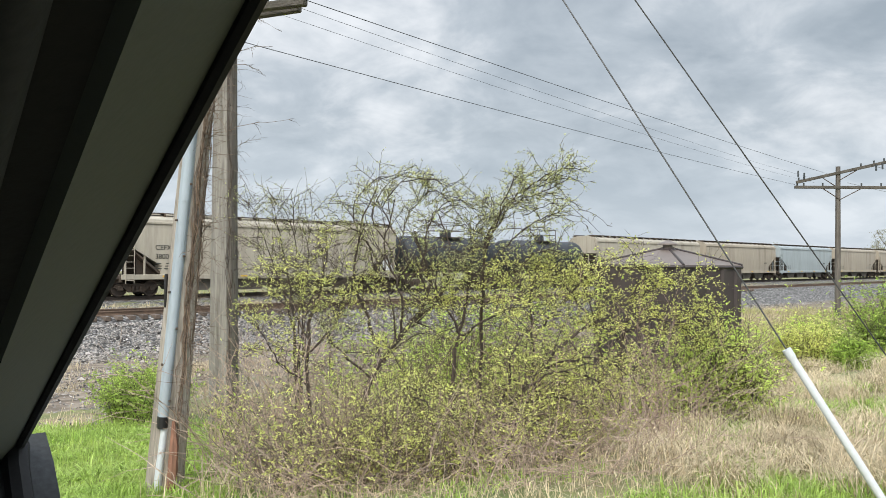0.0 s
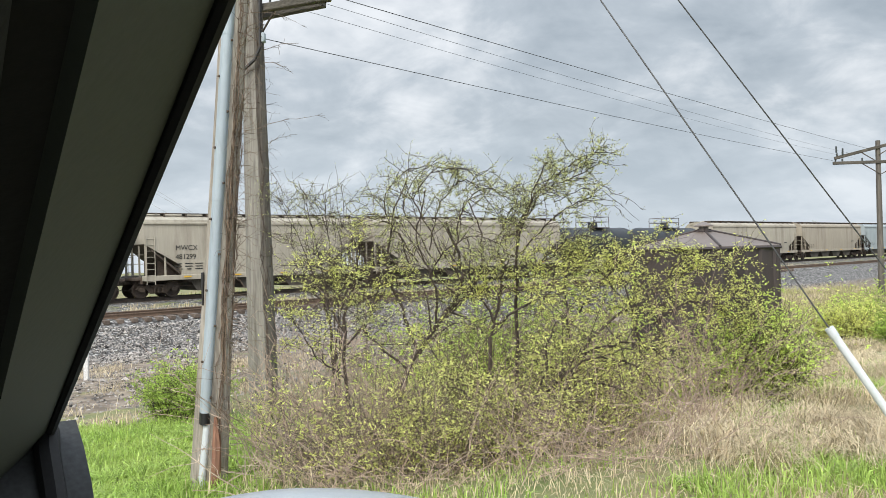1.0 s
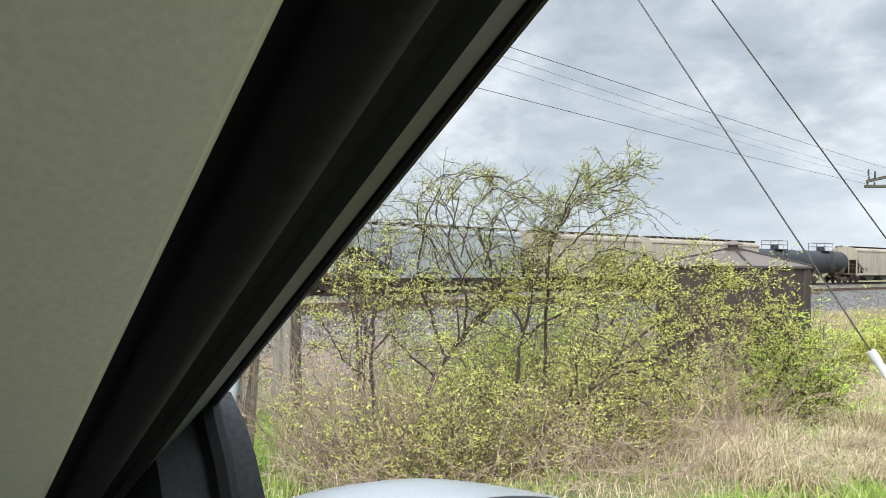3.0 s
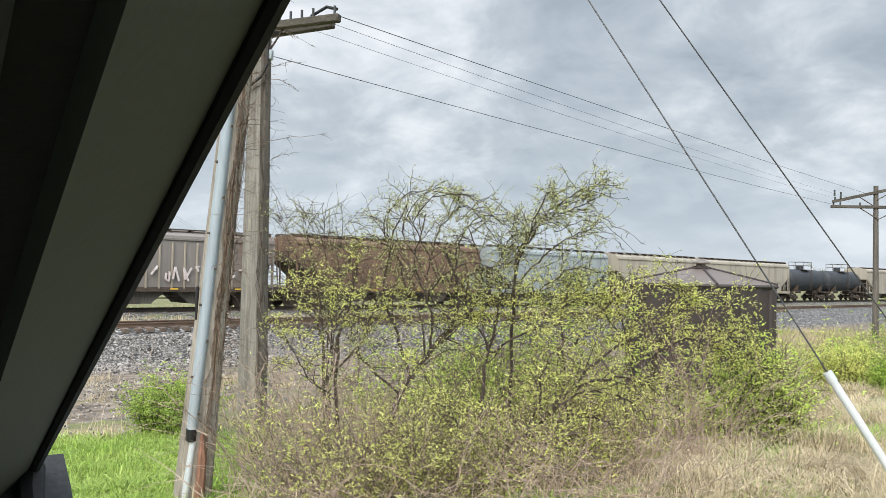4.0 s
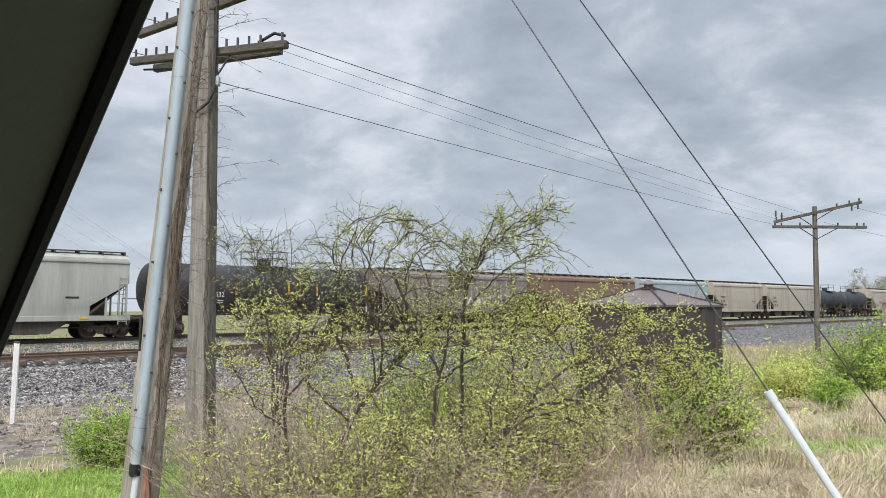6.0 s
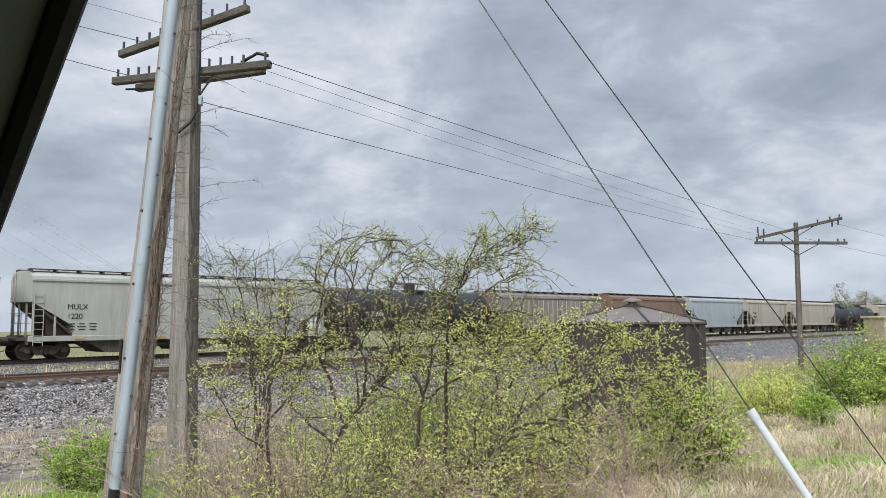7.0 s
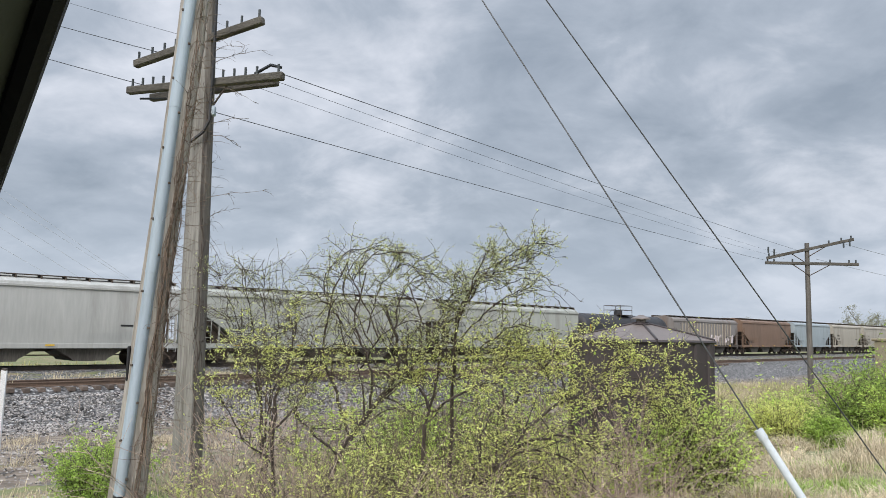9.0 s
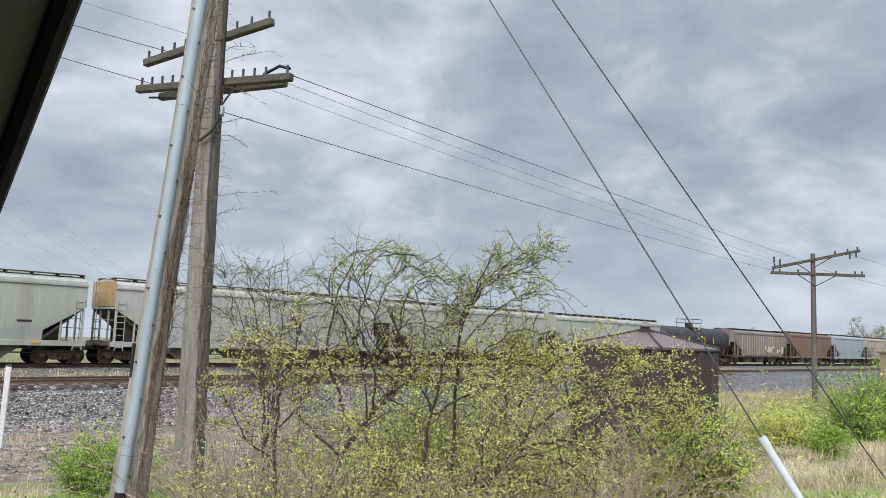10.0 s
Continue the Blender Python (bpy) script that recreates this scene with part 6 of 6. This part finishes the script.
def build_grass():
    lush = "lush bright green spring grass"
    straw = "tufts of dry straw-coloured grass"
    blades("green_grass", lush, rect(-6.5, -1.6, 5.2, 9.6), 34000, 0.05, 0.19, 0.0042, 0.8, M_GRASS, 1)
    blades("green_grass", lush, rect(-1.8, 2.4, 3.6, 6.2), 5000, 0.05, 0.18, 0.004, 0.8, M_GRASS, 2, accept=patch(1.1, -0.1, 9.0))
    blades("dry_grass", straw, rect(-1.8, 2.2, 3.8, 6.2), 4000, 0.05, 0.2, 0.003, 1.3, M_STRAW, 23)
    tussocks("green_grass", "tussocks of bright green grass", rect(-6.5, -2.3, 5.3, 9.4), 230, 60, 0.12, 0.32, 0.0045, M_GRASS, 46, spread=0.1)
    green = patch(1.15, 0.08, 2.0)
    blades("green_grass", lush, rect(1.2, 7.5, 4.2, 10.5), 46000, 0.05, 0.2, 0.0045, 0.8, M_GRASS, 3, accept=green)
    dry = lambda x, y: not green(x, y)
    tussocks("dry_grass", "flopped tussocks of pale dry grass", rect(1.6, 8.5, 4.6, 12.5), 330, 100, 0.28, 0.62, 0.0030, M_STRAW, 4, spread=0.08, accept=dry)
    tussocks("dry_grass", "flopped tussocks of pale dry grass", rect(1.4, 2.8, 4.9, 6.3), 34, 110, 0.26, 0.5, 0.0026, M_STRAW, 44, spread=0.07)
    tussocks("green_grass", "tussocks of bright green grass", rect(1.0, 7.5, 4.6, 10.5), 420, 60, 0.12, 0.3, 0.0036, M_GRASS, 45, accept=green)
    blades("dry_grass", straw, rect(2.0, 8.5, 7.5, 12.5), 6000, 0.10, 0.38, 0.004, 2.2, M_STRAW, 5, tuft=0.17, accept=patch(0.6, -0.05, 4.0))
    blades("dry_grass", "matted pale straw lying over the verge", rect(1.0, 6.5, 4.0, 9.5), 7000, 0.12, 0.3, 0.0030, 4.0, M_STRAW, 41, tuft=0.2, accept=dry)
    blades("dry_grass", straw, rect(-9.5, -2.5, 9.2, 19.0), 3600, 0.06, 0.34, 0.004, 1.2, M_STRAW, 6, tuft=0.2)
    blades("dry_grass", straw, rect(-2.2, 2.4, 5.6, 8.5), 700, 0.15, 0.55, 0.0035, 0.7, M_STRAW, 7)
    blades("weeds", "olive-green weeds and grass along the railway", band(8.5, 24, 8, 42), 24000, 0.18, 0.55, 0.008, 0.6, M_WEED, 8, tuft=0.35, accept=lambda x, y: x > 0.2 * y)
    blades("dry_grass", straw, band(8.5, 25, 10.5, 42), 20000, 0.15, 0.45, 0.006, 0.9, M_STRAW, 28, tuft=0.3, accept=lambda x, y: x > 0.25 * y)
    blades("weeds", "olive-green weeds and grass along the railway", band(4, 14, 12, 40), 13000, 0.15, 0.42, 0.007, 0.9, M_WEED, 9, tuft=0.3)
    blades("weeds", "fresh green weeds under the shrubs", rect(-1.2, 2.2, 6.6, 12.5), 16000, 0.10, 0.40, 0.006, 0.9, M_LEAF, 10, accept=patch(0.8, -0.4, 5.0))
    blades("weeds", "fresh green weeds under the shrubs", rect(4.5, 12.0, 10.5, 19.0), 3500, 0.2, 0.5, 0.008, 0.6, M_LEAF2, 11, tuft=0.3, accept=patch(0.5, -0.05, 6.0))
    blades("weeds", "broad-leaved green weeds in the grass", rect(-6.5, -1.8, 5.4, 9.4), 3500, 0.04, 0.13, 0.014, 1.0, M_LEAF2, 21)
    blades("weeds", "light green undergrowth behind the shrubs", rect(-1.2, 1.9, 8.2, 12.0), 6000, 0.3, 0.7, 0.007, 0.7, M_LEAF, 22, tuft=0.25, accept=patch(0.9, -0.25, 7.0))
    blades("dry_grass", "straw-coloured dead grass between the tracks", band(33.2, 36.6, -18, 75), 16000, 0.15, 0.42, 0.012, 0.4, M_STRAW, 12, tuft=0.25)
    blades("dry_grass", "straw-coloured dead grass between the tracks", band(36.5, 41.5, -18, 90), 6000, 0.1, 0.3, 0.012, 0.5, M_STRAW, 13, tuft=0.3)
    blades("weeds", "rough olive grass beyond the railway", band(49, 75, -60, 60), 6000, 0.2, 0.6, 0.04, 0.5, M_WEED, 14)


build_grass()


def build_stones():
    rng = random.Random(31)
    V, F = [], []
    base = [(1, 0, 0), (-1, 0, 0), (0, 1, 0), (0, -1, 0), (0, 0, 1), (0, 0, -1)]
    tri = [(0, 2, 4), (2, 1, 4), (1, 3, 4), (3, 0, 4), (2, 0, 5), (1, 2, 5), (3, 1, 5), (0, 3, 5)]
    for i in range(52000):
        D = rng.choice((rng.uniform(25.2, 31.4), rng.uniform(25.6, 31.4), rng.uniform(26.5, 31.2), rng.uniform(20.5, 26.5), rng.uniform(33.6, 36)))
        s = rng.uniform(-16, 26) if rng.random() < 0.75 else rng.uniform(20, 60)
        p = at(D, s)
        r = rng.uniform(0.025, 0.055) * (2.2 if rng.random() < 0.02 else 1)
        z = ground_z(p.x, p.y) + r * 0.25
        o = len(V)
        t = rng.uniform(0, 6.28)
        for bx, by, bz in base:
            k = r * rng.uniform(0.6, 1.3)
            x_, y_, z_ = bx * k, by * k, bz * k * 0.8
            V.append((p.x + x_ * math.cos(t) - y_ * math.sin(t), p.y + x_ * math.sin(t) + y_ * math.cos(t), z + z_))
        F += [tuple(j + o for j in q) for q in tri]
    me = bpy.data.meshes.new("ballast_stones")
    me.from_pydata(V, [], F)
    me.materials.append(M_STONE)
    V, F = [], []
    for i in range(5200):
        x, y = rng.uniform(-10, -2.4), rng.uniform(9.0, 21)
        if noise.noise((x * 0.5, y * 0.5, 6.0)) < -0.1:
            continue
        r = rng.uniform(0.012, 0.04) * (2.4 if rng.random() < 0.03 else 1)
        z = ground_z(x, y) + r * 0.2
        o = len(V)
        for bx, by, bz in base:
            k = r * rng.uniform(0.6, 1.4)
            V.append((x + bx * k, y + by * k, z + bz * k * 0.7))
        F += [tuple(j + o for j in q) for q in tri]
    rubble = bpy.data.meshes.new("rubble")
    rubble.from_pydata(V, [], F)
    rubble.materials.append(M_STONE)
    tagged(new("rubble", rubble), "scattered grey rubble on bare brown soil", "rubble", kind="stuff")
    tagged(new("ballast_stones", me), "crushed grey ballast stones on the bank", "ballast", kind="stuff")


build_stones()


# ---- far trees ----
def tree(x, y, h, w, seed):
    rng = random.Random(seed)
    V, F, LV, LF = [], [], [], []
    z = ground_z(x, y)
    p = Vector((x, y, z - 0.2))
    trunk, d = bent(rng, p, Vector((0, 0, 1)), h * 0.38, 5, 0.05, 0)
    polyline_tube(V, F, trunk, h * 0.03, h * 0.02, 8)
    for i in range(13):
        a = rng.uniform(0, 6.28)
        q = trunk[rng.randrange(2, 6)]
        limb, d = bent(rng, q, Vector((math.cos(a) * w / h * 1.3, math.sin(a) * w / h * 1.3, rng.uniform(0.5, 1.1))), h * rng.uniform(0.4, 0.62), 7, 0.10, 0)
        polyline_tube(V, F, limb, h * 0.011, h * 0.002, 5)
        for j in range(14):
            k = rng.randrange(2, 8)
            tw, _ = bent(rng, limb[k], Vector((rng.gauss(0, 1), rng.gauss(0, 1), rng.gauss(0.4, 0.7))), h * rng.uniform(0.08, 0.2), 4, 0.2, 0)
            polyline_tube(V, F, tw, h * 0.0028, h * 0.001, 3)
            for m in range(34):
                lp = tw[rng.randrange(1, 5)] + Vector((rng.gauss(0, 1), rng.gauss(0, 1), rng.gauss(0, 1))) * h * 0.024
                leaf(LV, LF, rng, lp, Vector((rng.gauss(0, 1), rng.gauss(0, 1), rng.gauss(0, 1))).normalized(), h * 0.022)
    root = thing("tree", Matrix.Identity(4), "distant round-crowned tree just coming into leaf", "tree", "distant trees")
    g = Geo(); g.v, g.f = V, F
    part("trunk", g, M_BARK, root, fix=False)
    g = Geo(); g.v, g.f = LV, LF
    tagged(part("crown", g, M_LEAF3, root, smooth=False, fix=False), kind="stuff")


for x, y, h, w, sd in ((121, 210, 15, 11, 1), (94, 212, 10.5, 8, 2), (85, 214, 10.0, 9, 3), (104, 205, 9.0, 7, 4), (133, 215, 12, 9, 5), (150, 226, 11, 10, 6), (62, 220, 8.8, 8, 7)):
    tree(x, y, h, w, sd)


# ---- ties of both tracks ----
build_track(NEAR_TRACK, "rusty brown rails on old wooden ties", M_RAIL, -60, 420, -24, 70)
build_track(TRAIN_TRACK, "dark rails on ballast under the train", M_RAILTOP, -160, 420, -18, 40)


# ---- motion ----
def motions():
    base = pose(0, 0, 0, 0, 0, TURN)
    for ob, s in TRAIN:
        walk(ob, [(t, Matrix.Translation(at(TRAIN_TRACK, s + TRAIN_SPEED * t, RAIL_Z)) @ base) for t in (0.0, 5.0, 10.0)])


motions()
